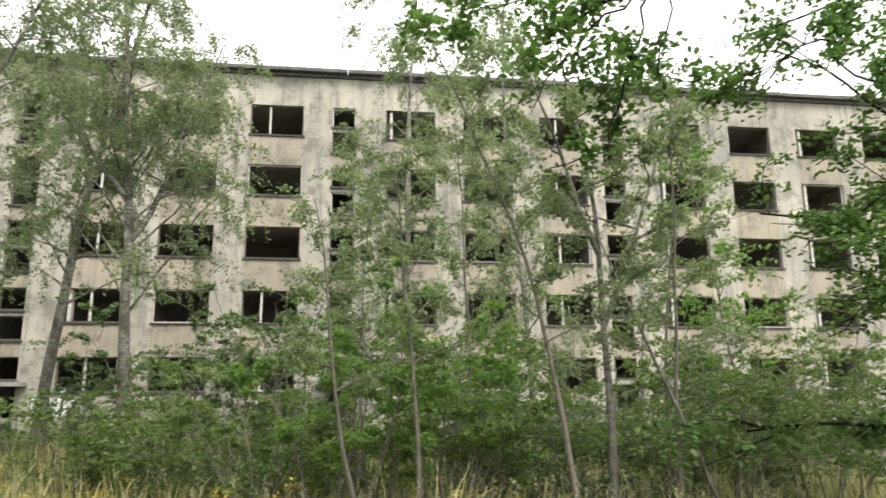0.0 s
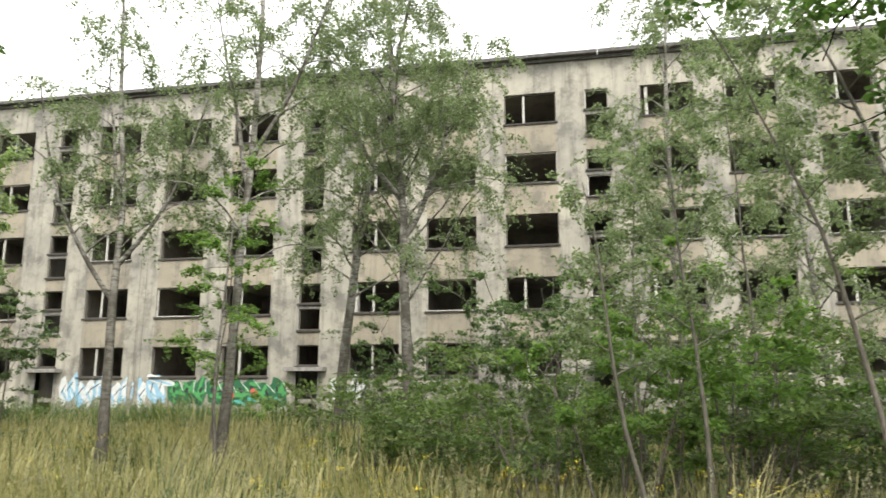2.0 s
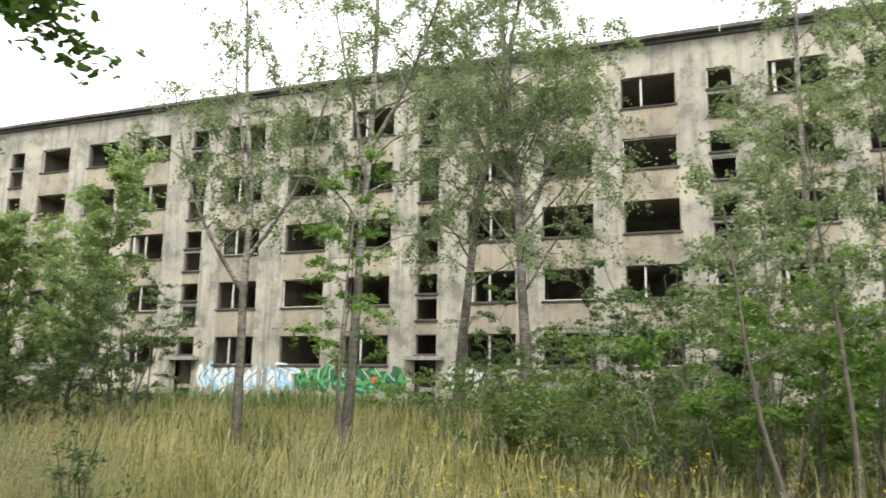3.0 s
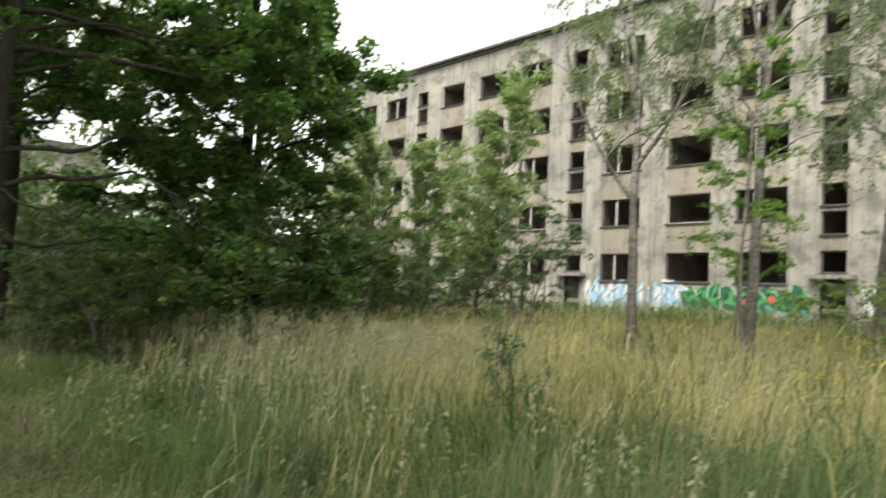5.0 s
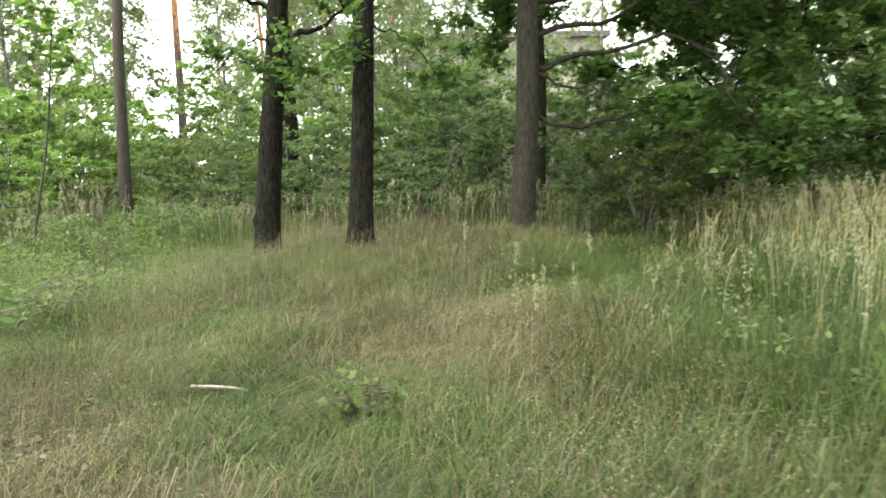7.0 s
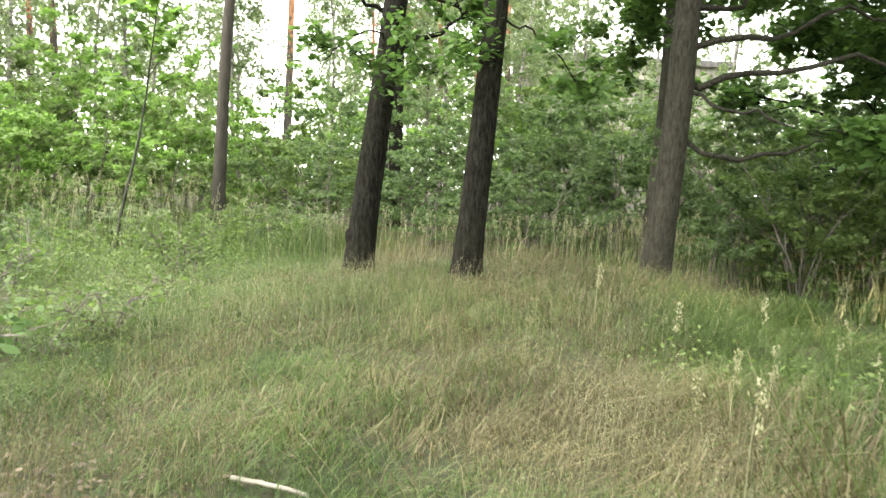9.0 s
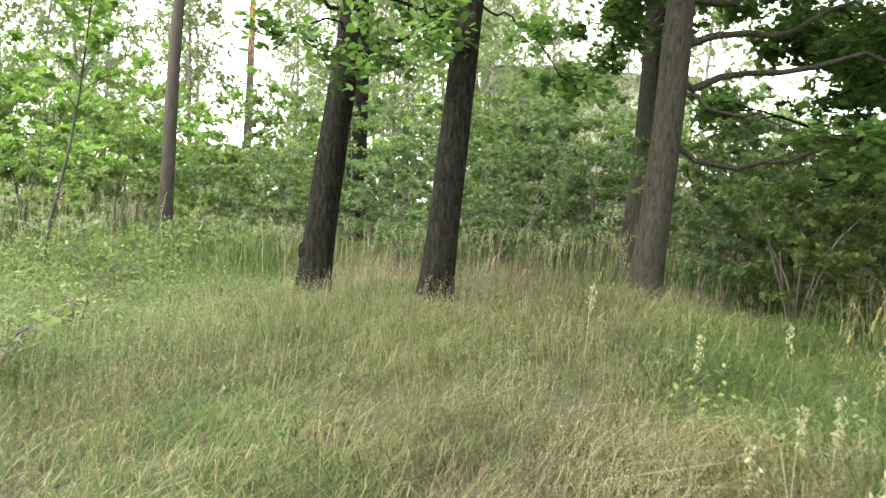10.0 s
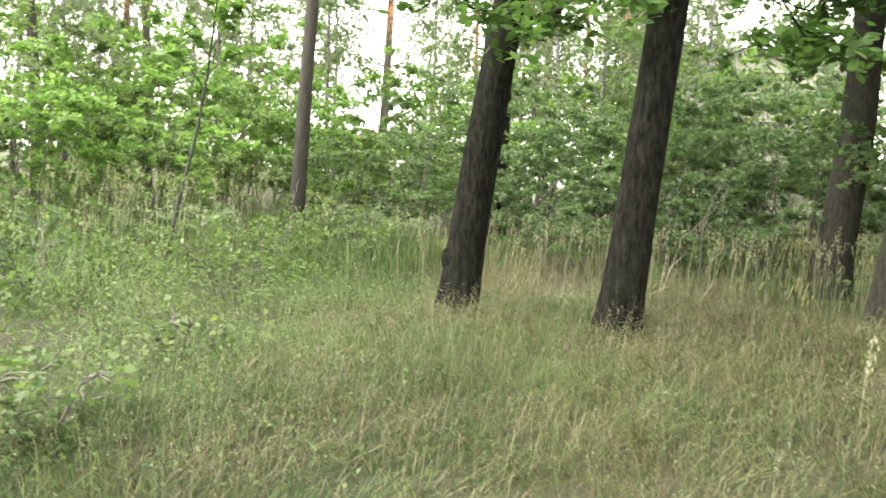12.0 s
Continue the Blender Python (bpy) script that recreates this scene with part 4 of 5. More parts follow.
repeat([lambda x, y: birch(141, x, y, 14, 0.13, (0, 0), 0.3, 0.2, 4500, 0.17, bare=False, label="white-stemmed birch in the forest"),
        lambda x, y: birch(142, x, y, 13, 0.12, (0.03, 0), 0.32, 0.18, 4000, 0.17, bare=False, label="white-stemmed birch in the forest")], spots, frng)
spots = [(-9.0, -46.5, 1), (-20.0, -33.5, 1.0), (-17.0, -30.5, 1.0), (-24.5, -36.5, 1.1), (-3.0, -46.0, 0.9), (-30, -38, 1.1), (-12.5, -49.5, 1), (-27, -31.5, 1.0), (-6.5, -52, 1.0), (0.5, -50, 1.0)]
repeat([lambda x, y: pine(151, x, y, 19, 0.18, (0.0, 0.0), "tall pine with orange upper bark in the forest"),
        lambda x, y: pine(152, x, y, 18, 0.16, (0.03, 0.0), "tall pine with orange upper bark in the forest")], spots, frng)


# ---- grass ----
def tallness(x, y):
    """How tall the meadow stands: high towards the house, trodden and low along the path and under the oaks."""
    edge = -31.1 - 0.12 * (x - 14)
    t = smoothstep(-1.4, 3.2, y - edge)
    under = smoothstep(14.5, 10.5, x) * smoothstep(-26.5, -28.5, y)
    wood = smoothstep(-35.5, -38.5, y) * 0.45 + smoothstep(7.0, 5.4, x) * smoothstep(-25, -28, y) * 0.5
    return np.clip(0.22 + 0.70 * t * (1 - 0.75 * under) + wood, 0.2, 1.0)


def near_path(x, y):
    px = np.clip(x, 14.0, 21.0)
    py = np.interp(px, [14.7, 16.5, 18.2, 20.6], [-32.7, -32.35, -32.2, -32.1])
    return np.hypot(x - px, y - py)


def patchy(x, y, scale, z):
    return np.array([noise.noise(Vector((a * scale, b * scale, z))) for a, b in zip(x, y)])


def blades(rng, x, y, hgt, wide, bend, low=0.0):
    """Tapered blades that arch over, partly the way their tuft leans."""
    n = len(x)
    a = 2.2 + 1.6 * np.sin(x * 1.3 + 0.7 * y) + 1.2 * np.cos(y * 1.7 - 0.5 * x) + rng.normal(0, 1.3, n)
    a = a + low * 2.0 * np.sin(6.1 * x + 2.0 * np.sin(4.3 * y))
    lean = np.stack([np.cos(a), np.sin(a)], 1) * (bend * rng.uniform(0.3, 1.0, n))[:, None]
    side = np.stack([-np.sin(a + 0.7), np.cos(a + 0.7)], 1)
    base = np.stack([x, y, height(x, y) - 0.02], 1)
    out = np.zeros((n, 5, 3))
    for k, (f, w) in enumerate(((0.0, 1.0), (0.6, 0.8))):
        c = base.copy()
        c[:, :2] += lean * (hgt * f ** 2)[:, None]
        c[:, 2] += hgt * f * (1 - 0.16 * np.minimum(bend, 2.0) * f)
        o = side * (wide * w / 2)[:, None]
        out[:, 2 * k] = c
        out[:, 2 * k, :2] -= o
        out[:, 2 * k + 1] = c
        out[:, 2 * k + 1, :2] += o
    tip = base.copy()
    tip[:, :2] += lean * hgt[:, None]
    tip[:, 2] += hgt * np.maximum(1 - 0.46 * bend, 0.10)
    out[:, 4] = tip
    tri = np.array([(0, 1, 3), (0, 3, 2), (2, 3, 4)])
    F = (np.arange(n)[:, None, None] * 5 + tri[None]).reshape(-1, 3)
    return out.reshape(-1, 3), F


def scatter(rng, n, x0, x1, y0, y1):
    """Blades in tufts: most stand close round a tuft's centre, the rest singly between them."""
    x, y = rng.uniform(x0, x1, n), rng.uniform(y0, y1, n)
    m = max(n // 40, 1)
    cx, cy = rng.uniform(x0, x1, m), rng.uniform(y0, y1, m)
    k = rng.integers(0, m, n)
    tuft = rng.random(n) < 0.6
    wide = 0.35 * math.sqrt((x1 - x0) * (y1 - y0) / m)
    return np.where(tuft, cx[k] + rng.normal(0, wide, n), x), np.where(tuft, cy[k] + rng.normal(0, wide, n), y)


def straw_share(x, y):
    n = patchy(x, y, 0.35, 3.0)
    band = smoothstep(-28.5, -25.0, y) * smoothstep(-9.0, -13.0, y)
    path = smoothstep(-29.8, -31.2, y) * smoothstep(-35.5, -33.8, y) * 0.75
    green_side = smoothstep(-33.6, -35.0, y)
    n = n + 0.45 * patchy(x, y, 1.3, 8.0)
    return np.clip(0.06 + 0.86 * band + 0.66 * path + 0.95 * n - 0.25 * green_side, 0.03, 0.92)


def worn(x, y):
    """Bare litter where the path leaves the meadow."""
    r = np.hypot((x - 14.75) / 1.0, (y + 34.0) / 0.75) + 0.35 * patchy(x, y, 1.6, 11.0)
    return smoothstep(1.15, 0.55, r)


def grass_patch(seed, n, x0, x1, y0, y1, wide, label, name="grass", hscale=1.0):
    rng = np.random.default_rng(seed)
    x, y = scatter(rng, n, x0, x1, y0, y1)
    d = near_path(x, y)
    keep = ~((y > -0.6) & (y < 11) & (x > -32) & (x < 53))
    x, y, d = x[keep], y[keep], d[keep]
    hgt = tallness(x, y) * (0.35 + 0.75 * rng.random(len(x)) ** 1.3) * hscale * (1 + 0.75 * patchy(x, y, 0.9, 5.0))
    hgt = np.minimum(hgt, 0.14 + 0.30 * d) * (0.75 + 0.5 * rng.random(len(x)))
    hgt *= 1 - 0.55 * worn(x, y)
    straw = rng.random(len(x)) < straw_share(x, y)
    # straw in two tones: lit in the meadow, dimmed and browner by the path
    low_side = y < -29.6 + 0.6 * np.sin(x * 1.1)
    for kind, sel in (("grass_green", ~straw), ("grass_straw", straw & ~low_side), ("grass_brown_dim", straw & low_side)):
        if not sel.any():
            continue
        xs, ys, hs = x[sel], y[sel], hgt[sel]
        low = smoothstep(0.6, 0.3, tallness(xs, ys))
        V, F = blades(rng, xs, ys, hs * (1 + 0.3 * low), wide * rng.uniform(0.6, 1.3, len(xs)), rng.uniform(0.2, 1.3, len(xs)) + low * rng.uniform(0.5, 2.0, len(xs)), low)
        ob = new(name, quick_mesh(kind, V, F, M[kind]))
        tagged(ob, label[kind], "grass", kind="stuff")


GL = {"grass_green": "green meadow grass, dense and bent over", "grass_straw": "dry straw-coloured meadow grass between green blades", "grass_brown_dim": "brownish bent-over grass on the trodden ground, colour darkened for dimmer light"}
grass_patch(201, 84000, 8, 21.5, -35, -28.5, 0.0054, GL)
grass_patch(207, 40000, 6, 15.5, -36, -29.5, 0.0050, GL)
grass_patch(202, 42000, 12, 26, -31, -24, 0.009, GL)
grass_patch(203, 52000, -2, 30, -28, -10, 0.020, GL)
grass_patch(204, 34000, 0, 14, -44, -33, 0.010, GL)
grass_patch(205, 14000, -12, 9, -33, -14, 0.020, GL)
grass_patch(206, 11000, -12, 34, -10, -0.7, 0.028, GL, hscale=1.1)


def leaf_points(rng, c, size, kind):
    n = len(c)
    v = rng.normal(0, 0.5, (n, 3))
    v[:, 2] += 1
    v /= np.linalg.norm(v, axis=1)[:, None]
    u = np.cross(v, rng.normal(0, 1, (n, 3)))
    u /= np.linalg.norm(u, axis=1)[:, None]
    s = size * rng.uniform(0.6, 1.3, n)
    sh = LEAF[kind]
    return c[:, None, :] + s[:, None, None] * (sh[None, :, 0:1] * u[:, None, :] * 1.6 + sh[None, :, 1:2] * v[:, None, :])


def seed_heads(seed, n, x0, x1, y0, y1, lo, hi):
    """Feathery grass panicles on thin stalks, many in one mesh."""
    rng = np.random.default_rng(seed)
    x, y = scatter(rng, n, x0, x1, y0, y1)
    keep = (tallness(x, y) > rng.uniform(0.35, 0.9, n)) & (near_path(x, y) > 2.2)
    x, y = x[keep], y[keep]
    n = len(x)
    tall = tallness(x, y) * rng.uniform(lo, hi, n)
    sv, sf = blades(rng, x, y, tall, np.full(n, 0.006), np.full(n, 0.18))
    tips = sv.reshape(n, 5, 3)
    top = tips[:, 4]
    axis = tips[:, 4] - tips[:, 2]
    axis /= np.linalg.norm(axis, axis=1)[:, None]
    k = 22
    f = rng.uniform(0, 1, (n, k))
    wide = np.sin(np.clip(f * 0.9 + 0.12, 0, 1) * math.pi) * 0.017
    c = top[:, None, :] - axis[:, None, :] * (f * rng.uniform(0.12, 0.25, n)[:, None])[..., None] + rng.normal(0, 1, (n, k, 3)) * wide[..., None]
    lm_v = leaf_points(rng, c.reshape(-1, 3), 0.028, "needle")
    V = np.concatenate([sv, lm_v.reshape(-1, 3)])
    m = n * k
    q = np.arange(m * 4).reshape(m, 4) + len(sv)
    F = np.concatenate([sf, q[:, [0, 1, 2]], q[:, [0, 2, 3]]])
    ob = new("seed_heads", quick_mesh("seed_heads", V, F, M["seed"]))
    tagged(ob, "pale feathery grass seed heads on thin stalks", "grass", kind="stuff")


def haze(seed, n, x0, x1, y0, y1, kind):
    """Fine brownish panicles of bent grass over the trodden turf."""
    rng = np.random.default_rng(seed)
    x, y = scatter(rng, n, x0, x1, y0, y1)
    s = np.array([noise.noise(Vector((a * 0.5, b * 0.5, seed * 0.7))) for a, b in zip(x, y)])
    keep = (s > -0.1) & (near_path(x, y) > 0.5)
    x, y = x[keep], y[keep]
    n = len(x)
    tall = np.minimum(rng.uniform(0.25, 0.5, n), 0.16 + 0.3 * near_path(x, y))
    sv, sf = blades(rng, x, y, tall, np.full(n, 0.0022), rng.uniform(0.2, 0.8, n))
    tips = sv.reshape(n, 5, 3)
    k = 7
    f = rng.uniform(0, 1, (n, k, 1))
    c = tips[:, None, 4] + (tips[:, None, 2] - tips[:, None, 4]) * f * 0.7 + rng.normal(0, 0.022, (n, k, 3)) * (0.3 + f)
    lv = leaf_points(rng, c.reshape(-1, 3), 0.008, "oval")
    m = n * k
    q = np.arange(m * 4).reshape(m, 4) + len(sv)
    F = np.concatenate([sf, q[:, [0, 1, 2]], q[:, [0, 2, 3]]])
    ob = new("bent_grass", quick_mesh("bent_grass", np.concatenate([sv, lv.reshape(-1, 3)]), F, M[kind]))
    tagged(ob, "fine brownish bent grass panicles over low turf", "grass", kind="stuff")


seed_heads(211, 900, 7, 26, -31.5, -22, 1.0, 1.3)
seed_heads(212, 900, -2, 16, -29, -16, 0.95, 1.25)
seed_heads(213, 1300, 1, 9, -42, -27, 0.95, 1.5)
seed_heads(214, 220, 9, 19.5, -31.6, -28, 0.9, 1.3)
seed_heads(215, 800, 8, 15.5, -29.5, -26, 1.0, 1.3)


def single_plumes(seed, n, x0, x1, y0, y1):
    """Single tall plumes standing out of the low turf."""
    rng = np.random.default_rng(seed)
    x, y = scatter(rng, n, x0, x1, y0, y1)
    sv, sf = blades(rng, x, y, rng.uniform(0.5, 0.72, n), np.full(n, 0.005), np.full(n, 0.08))
    tips = sv.reshape(n, 5, 3)
    k = 60
    f = rng.uniform(0, 1, (n, k, 1))
    c = tips[:, None, 4] - np.array([0, 0, 0.2]) * f + rng.normal(0, 0.014, (n, k, 3)) * (np.sin(f * 2.6 + 0.3) + 0.2)
    lv = leaf_points(rng, c.reshape(-1, 3), 0.026, "needle")
    q = np.arange(n * k * 4).reshape(n * k, 4) + len(sv)
    F = np.concatenate([sf, q[:, [0, 1, 2]], q[:, [0, 2, 3]]])
    ob = new("seed_heads", quick_mesh("plumes", np.concatenate([sv, lv.reshape(-1, 3)]), F, M["seed"]))
    tagged(ob, "single pale grass plumes above low turf", "grass", kind="stuff")


single_plumes(216, 9, 10.5, 15.0, -32.0, -30.0)
haze(221, 12000, 8.5, 19, -34.5, -29.5, "grass_brown_dim")
haze(222, 3800, 7.5, 17, -36.0, -30.5, "seed")

# ---- far woods ----
def far_wood():
    """Distant tree foliage that closes the view behind the forest edge."""
    rng = np.random.default_rng(61)
    n = 42000
    a = np.radians(rng.uniform(50, 155, n))
    r = rng.uniform(40, 66, n)
    x, y = 15 - r * np.sin(a), -32 + r * np.cos(a)
    gap = np.exp(-((np.degrees(a) - 107.5) / 4.5) ** 2)
    crown = (9.0 + 2.6 * np.sin(a * 9 + 1) + 2.2 * np.sin(a * 23) + 1.2 * np.sin(a * 51 + r)) * (1 - 0.6 * gap)
    crown = np.maximum(crown, 2.6)
    z = crown * rng.random(n) ** 0.8 + rng.normal(0, 0.25, n)
    keep = (z > 0.1) & ~((y > -1.5) & (x > -33)) & ~((x < -33) & (x > -46) & (y > -31) & (y < -13) & (z > 5))
    ob = new("far_wood", leaves_mesh(rng, "far_wood", np.stack([x, y, z], 1)[keep], 0.36, "birch", M["birch_leaf"], 0.2))
    tagged(ob, "distant light green woodland foliage", "woodland", kind="stuff")


far_wood()

# ---- far building between the trunks ----
def far_house():
    b = new("far_building")
    b.location = (-44, -26, 0)
    tagged(b, "pale flat-roofed building half hidden behind the wood", "building")
    part("wall", boxes((0, 9, -2.5, 11, 0, 10.2)), M["wall"], b)
    part("roof", boxes((-0.4, 9.4, -2.9, 11.4, 10.202, 10.6)), M["roof_edge"], b, "dark flat roof edge")
    for n in range(3):
        for k in range(4):
            y = -1.4 + k * 3.15
            part("window", boxes((9.002, 9.05, y, y + 1.6, 1.6 + 3 * n, 3.2 + 3 * n)), M["sill"], b)


far_house()


# ---- painting on the house's foot ----
PAINT = {k: plain("spray_paint_" + k, c, 0.6, 0.15, 3) for k, c in (("white", (0.62, 0.63, 0.62)), ("pale_blue", (0.28, 0.48, 0.62)), ("black", (0.02, 0.02, 0.022)),
                                                                  ("green", (0.07, 0.30, 0.09)), ("dark_green", (0.018, 0.11, 0.045)), ("teal", (0.09, 0.42, 0.38)), ("red", (0.52, 0.11, 0.08)))}


def stroke(colour, rng, cx, cz, w, h, layer, turn=0.0, rough=0.16, k=14, power=0.7):
    """A flat painted shape with a ragged rounded outline on the wall's face."""
    bm = bmesh.new()
    pts = []
    for i in range(k):
        a = 2 * math.pi * i / k
        c, s = math.cos(a), math.sin(a)
        r = 1 + rng.uniform(-rough, rough)
        x = math.copysign(abs(c) ** power, c) * w / 2 * r
        z = math.copysign(abs(s) ** power, s) * h / 2 * r
        pts.append((cx + x * math.cos(turn) - z * math.sin(turn), cz + x * math.sin(turn) + z * math.cos(turn)))
    y1 = -0.010 - 0.004 * layer - 0.0004 * rng.random()
    front = [bm.verts.new((x, y1, z)) for x, z in pts]
    back = [bm.verts.new((x, -0.0005, z)) for x, z in pts]
    bm.faces.new(front[::-1])
    for i in range(k):
        bm.faces.new((front[i], front[(i + 1) % k], back[(i + 1) % k], back[i]))
    part("graffiti", bm, PAINT[colour], HOUSE, "sprayed " + colour.replace("_", " ") + " lettering shape")


def graffiti():
    rng = random.Random(17)
    # white and pale blue lettering with pointed tops
    for i in range(12):
        x = -4.5 + i * 0.46
        z = 2.05 + 0.16 * math.sin(i * 1.9)
        t = rng.uniform(-0.55, 0.55)
        stroke("pale_blue" if i % 3 else "white", rng, x, z, 0.52, 1.15 + 0.25 * rng.random(), 0, t, 0.2, 9, 1.1)
        stroke("white", rng, x + 0.05, z + 0.05, 0.30, 0.95, 1, t + 0.25, 0.3, 9, 1.2)
        stroke("pale_blue", rng, x + rng.uniform(-0.15, 0.15), z - 0.15, 0.12, 0.6, 2, t + 0.6, 0.25, 8)
        stroke("black", rng, x + rng.uniform(-0.15, 0.15), z + 0.1, 0.045, 0.55, 3, t - 0.5, 0.15, 8)
    stroke("white", rng, 0.55, 2.55, 1.5, 0.34, 1, -0.26, 0.1)
    stroke("pale_blue", rng, 0.65, 2.48, 1.1, 0.10, 2, -0.26, 0.1)
    # green lettering: dark backing, crossing lighter strokes, black gaps
    for i in range(9):
        x = 1.3 + i * 0.64 + rng.uniform(-0.1, 0.1)
        z = 1.98 + rng.uniform(-0.12, 0.12)
        t = rng.uniform(-0.5, 0.5)
        stroke("dark_green", rng, x, z, 0.74, 1.22 * rng.uniform(0.85, 1.1), 0, t, 0.18, power=0.8)
        for k in range(3):
            stroke("green", rng, x + rng.uniform(-0.2, 0.2), z + rng.uniform(-0.25, 0.35), 0.16, rng.uniform(0.5, 0.9), 1, t + k * 1.1, 0.2, 10)
        stroke("white", rng, x + 0.28, z + 0.3, 0.035, 0.6, 2, t + 0.3, 0.1, 8)
        stroke("black", rng, x + rng.uniform(-0.12, 0.12), z + 0.12, 0.13, 0.26, 2, t, 0.2, 9)
        stroke("black", rng, x + rng.uniform(-0.2, 0.2), z - 0.3, 0.07, 0.5, 2, t + 0.8, 0.2, 9)
        if i > 4:
            stroke("teal", rng, x + 0.1, z - 0.42, 0.16, 0.6, 3, t + 0.7, 0.2)
        if i in (4, 6):
            stroke("red", rng, x + 0.15, z - 0.05, 0.34, 0.32, 4, t, 0.2)
    # white and black piece beside the middle entrance
    for i in range(4):
        x = 9.0 + i * 0.42
        stroke("white", rng, x, 2.15, 0.40, 1.3, 0, 0.3 - 0.25 * i, 0.28, 9, 1.0)
        stroke("black", rng, x + 0.12, 2.1, 0.10, 0.9, 1, 0.5 - 0.3 * i, 0.25, 9)


graffiti()

# ---- small plants and clutter in the grass ----
for s, x, y, w, hh, n, kind, mat, lab in ((301, 12.2, -35.4, 0.9, 0.55, 260, "maple", "shrub_leaf", "low maple seedling with bright leaves in the grass"),
                                         (302, 10.9, -36.4, 1.0, 0.6, 300, "maple", "shrub_leaf", "low maple seedling with bright leaves in the grass"),
                                         (303, 11.6, -35.0, 0.7, 0.45, 200, "maple", "shrub_leaf", "low maple seedling with bright leaves in the grass"),
                                         (304, 13.0, -36.2, 0.9, 0.6, 260, "maple", "shrub_leaf", "low maple seedling with bright leaves in the grass"),
                                         (305, 9.9, -35.2, 0.6, 0.4, 140, "maple", "shrub_leaf", "low maple seedling with bright leaves in the grass"),
                                         (306, 14.9, -32.2, 0.4, 0.3, 90, "maple", "shrub_leaf", "small leafy weed in trodden grass"),
                                         (307, 7.4, -36.0, 1.1, 0.9, 900, "oval", "shrub_leaf", "dark leafy weed clump beneath the trees"),
                                         (308, 8.6, -37.4, 1.2, 1.0, 1000, "oval", "dark_leaf", "dark leafy weed clump beneath the trees"),
                                         (309, 15.33, -26.9, 0.34, 1.4, 600, "oval", "dark_leaf", "tall dark weed standing out of the meadow")):
    shrub(s, x, y, w, hh, n, 0.055 if kind == "maple" else 0.06, kind, M[mat], lab, 6, name="weed")


def herbs(seed, n, x0, x1, y0, y1, lo, hi, size, mat):
    """Low broad-leaved herbs between the grass."""
    rng = np.random.default_rng(seed)
    m = n // 14
    cx, cy = rng.uniform(x0, x1, m), rng.uniform(y0, y1, m)
    keep = near_path(cx, cy) > 2.3
    cx, cy = cx[keep], cy[keep]
    k = 14
    x = np.repeat(cx, k) + rng.normal(0, 0.09, len(cx) * k)
    y = np.repeat(cy, k) + rng.normal(0, 0.09, len(cx) * k)
    z = height(x, y) + rng.uniform(lo, hi, len(x)) * np.repeat(rng.uniform(0.4, 1.0, len(cx)), k)
    ob = new("herbs", leaves_mesh(rng, "herbs", np.stack([x, y, z], 1), size, "oval", M[mat], 0.9))
    tagged(ob, "low broad-leaved green herbs among the grass", "herbs", kind="stuff")


herbs(311, 10000, 6, 14.5, -38.5, -33.6, 0.08, 0.36, 0.034, "shrub_leaf")
herbs(312, 9000, 5, 13, -40, -34.8, 0.1, 0.6, 0.045, "shrub_leaf")
herbs(313, 9000, 12, 21, -31.2, -27, 0.1, 0.55, 0.05, "shrub_leaf")
herbs(314, 9000, -4, 22, -8, -1, 0.2, 1.1, 0.11, "shrub_leaf")


def fallen_branch():
    rng = np.random.default_rng(5)
    pts, rad = limb(rng, (0, 0, 0), (0.35, 1, 0.02), 0.36, 0.013, 0.009, 8, 0.09)
    ob = new("fallen_branch", tubes_mesh("fallen_branch", [(pts, rad, 7)], M["stem_bare"]))
    ob.location = (14.1, -33.25, h1(14.1, -33.25) + 0.06)
    tagged(ob, "pale barkless branch lying in trodden grass", "branch")


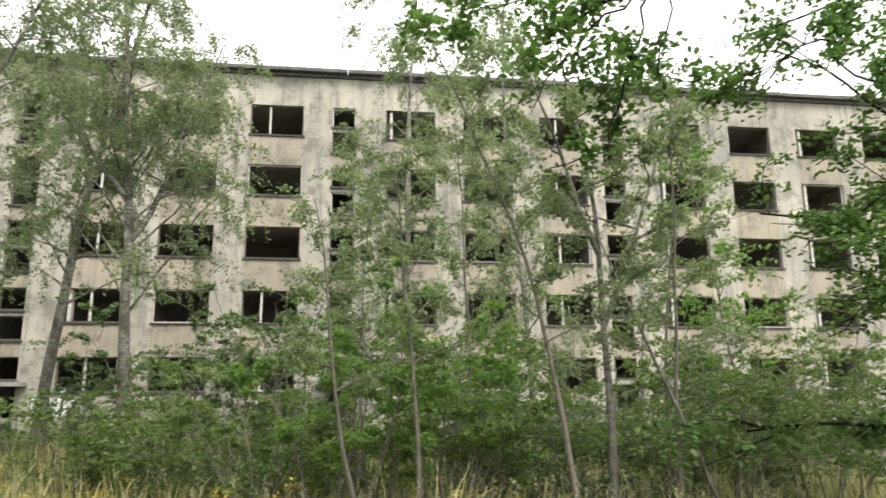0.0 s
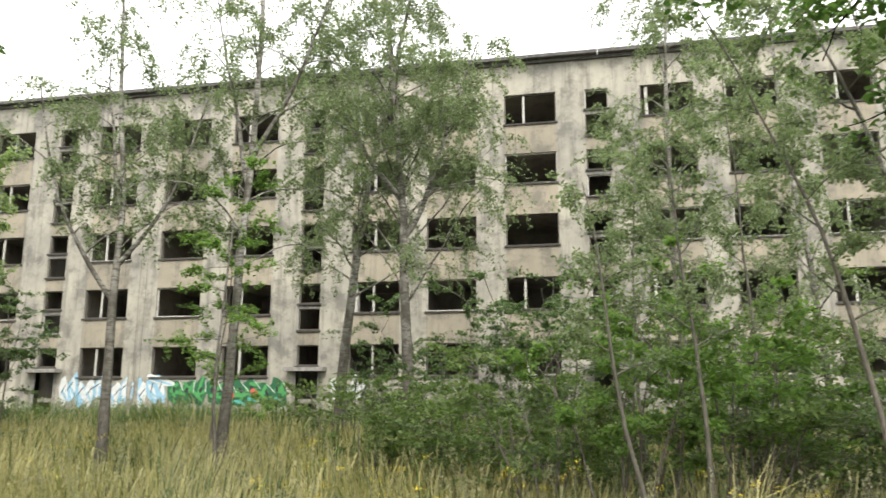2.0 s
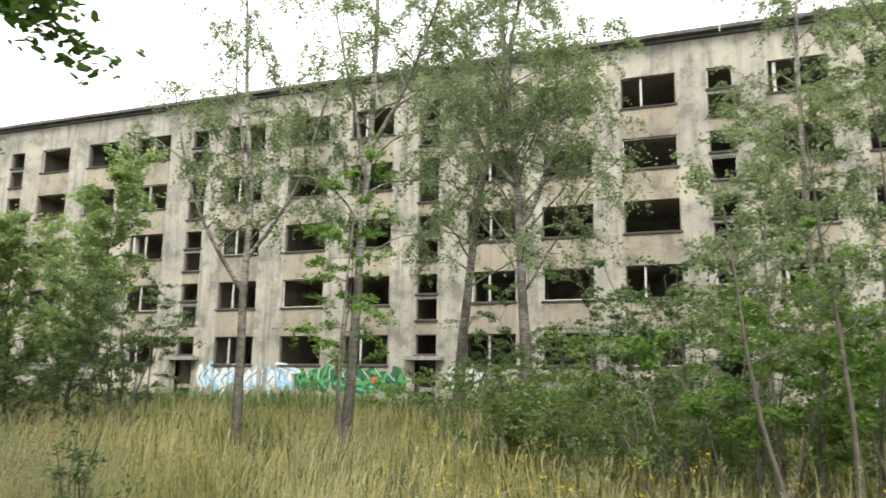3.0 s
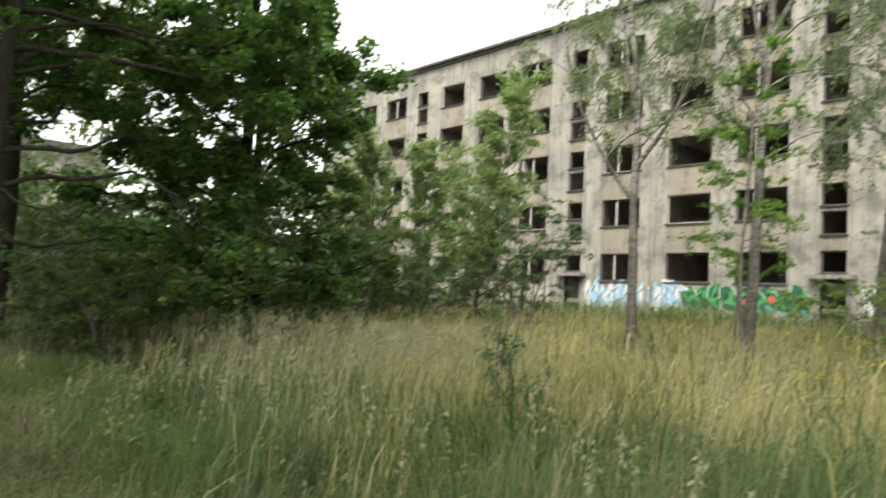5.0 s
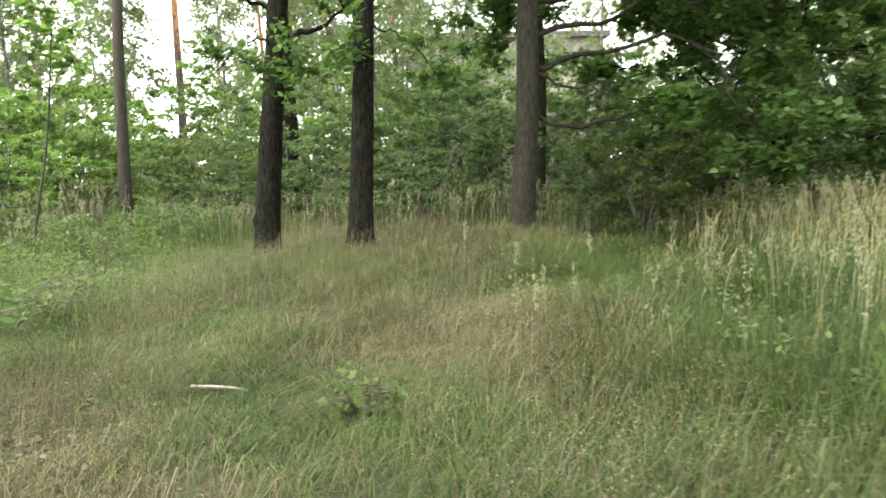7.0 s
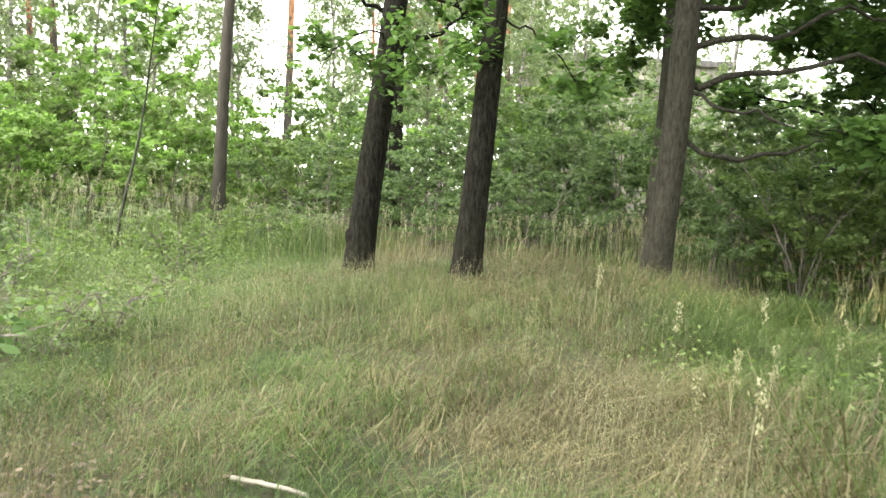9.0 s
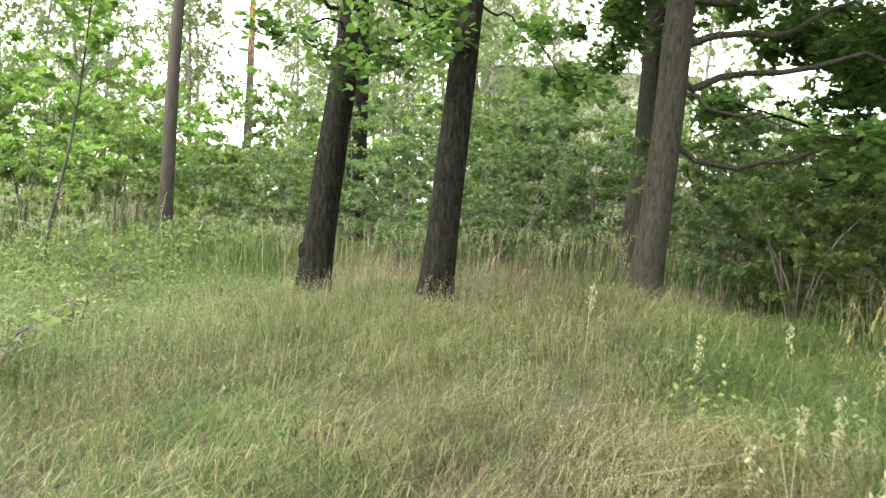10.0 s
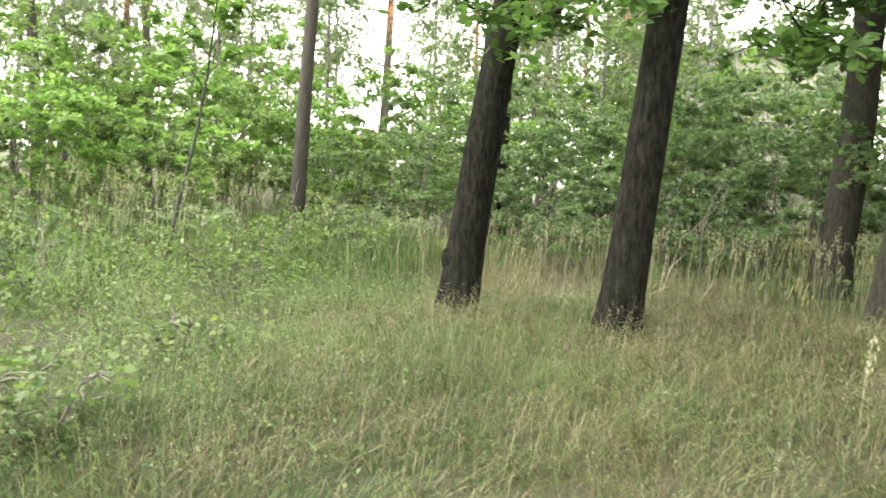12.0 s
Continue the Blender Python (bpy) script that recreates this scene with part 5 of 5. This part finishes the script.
def litter(seed, n, x, y, spread):
    """Dead oak leaves on the worn ground."""
    rng = np.random.default_rng(seed)
    px, py = x + rng.normal(0, spread, n), y + rng.normal(0, spread * 0.8, n)
    c = np.stack([px, py, height(px, py) + rng.uniform(0.005, 0.05, n)], 1)
    ob = new("leaf_litter", leaves_mesh(rng, "leaf_litter", c, 0.042, "oak6", M["dead_leaf"], 1.6))
    tagged(ob, "dry brown fallen leaves on worn ground", "leaves", kind="stuff")


M["dead_leaf"] = leaf_mat("dead_leaf", [(0.1, (0.055, 0.04, 0.026)), (0.5, (0.11, 0.08, 0.052)), (0.95, (0.22, 0.17, 0.12))], 0.1, gain=1.1)
litter(341, 800, 14.75, -34.0, 0.55)
M["stem_bare"] = plain("bleached_wood", (0.24, 0.215, 0.17), 0.85, 0.3, 8)
fallen_branch()


def flowers(seed, n, x0, x1, y0, y1):
    """Yellow flat-topped flower heads among the grass."""
    rng = np.random.default_rng(seed)
    hx, hy = rng.uniform(x0, x1, n), rng.uniform(y0, y1, n)
    k = 16
    c = np.stack([np.repeat(hx, k) + rng.normal(0, 0.045, n * k), np.repeat(hy, k) + rng.normal(0, 0.045, n * k),
                  np.repeat(height(hx, hy) + rng.uniform(0.7, 0.98, n), k) + rng.normal(0, 0.02, n * k)], 1)
    lm = leaves_mesh(rng, "yellow_flowers", c, 0.02, "birch", M["yellow"], 0.8)
    sv, sf = blades(rng, hx, hy, np.full(n, 0.85), np.full(n, 0.008), np.full(n, 0.02))
    root = new("yellow_flowers", lm)
    tagged(root, "yellow ragwort flower heads among dry grass", "flowers", kind="stuff")
    st = new("flower_stalks", quick_mesh("flower_stalks", sv, sf, M["grass_green"]))
    tagged(st, "green stalks of the meadow flowers", "flowers", kind="stuff")


flowers(331, 45, 17.0, 22.5, -27.0, -23.0)
flowers(332, 22, 11.0, 18.0, -26.0, -19.0)


def oak_knot():
    """The healed knot on the dark oak's trunk."""
    tree = [o for o in scene.objects if o.name == "oak_tree"][0]
    trunk = [c for c in tree.children if c.name.startswith("trunk")][0]
    bm = bmesh.new()
    bmesh.ops.create_icosphere(bm, subdivisions=2, radius=0.06)
    for w in bm.verts:
        w.co.x *= 1.2
        w.co.z = w.co.z * 1.7 + 0.02 * math.sin(w.co.x * 40)
        w.co += Vector((0.05, -0.105, 0.58))
    part("knot", bm, M["oak_bark"], trunk)


oak_knot()
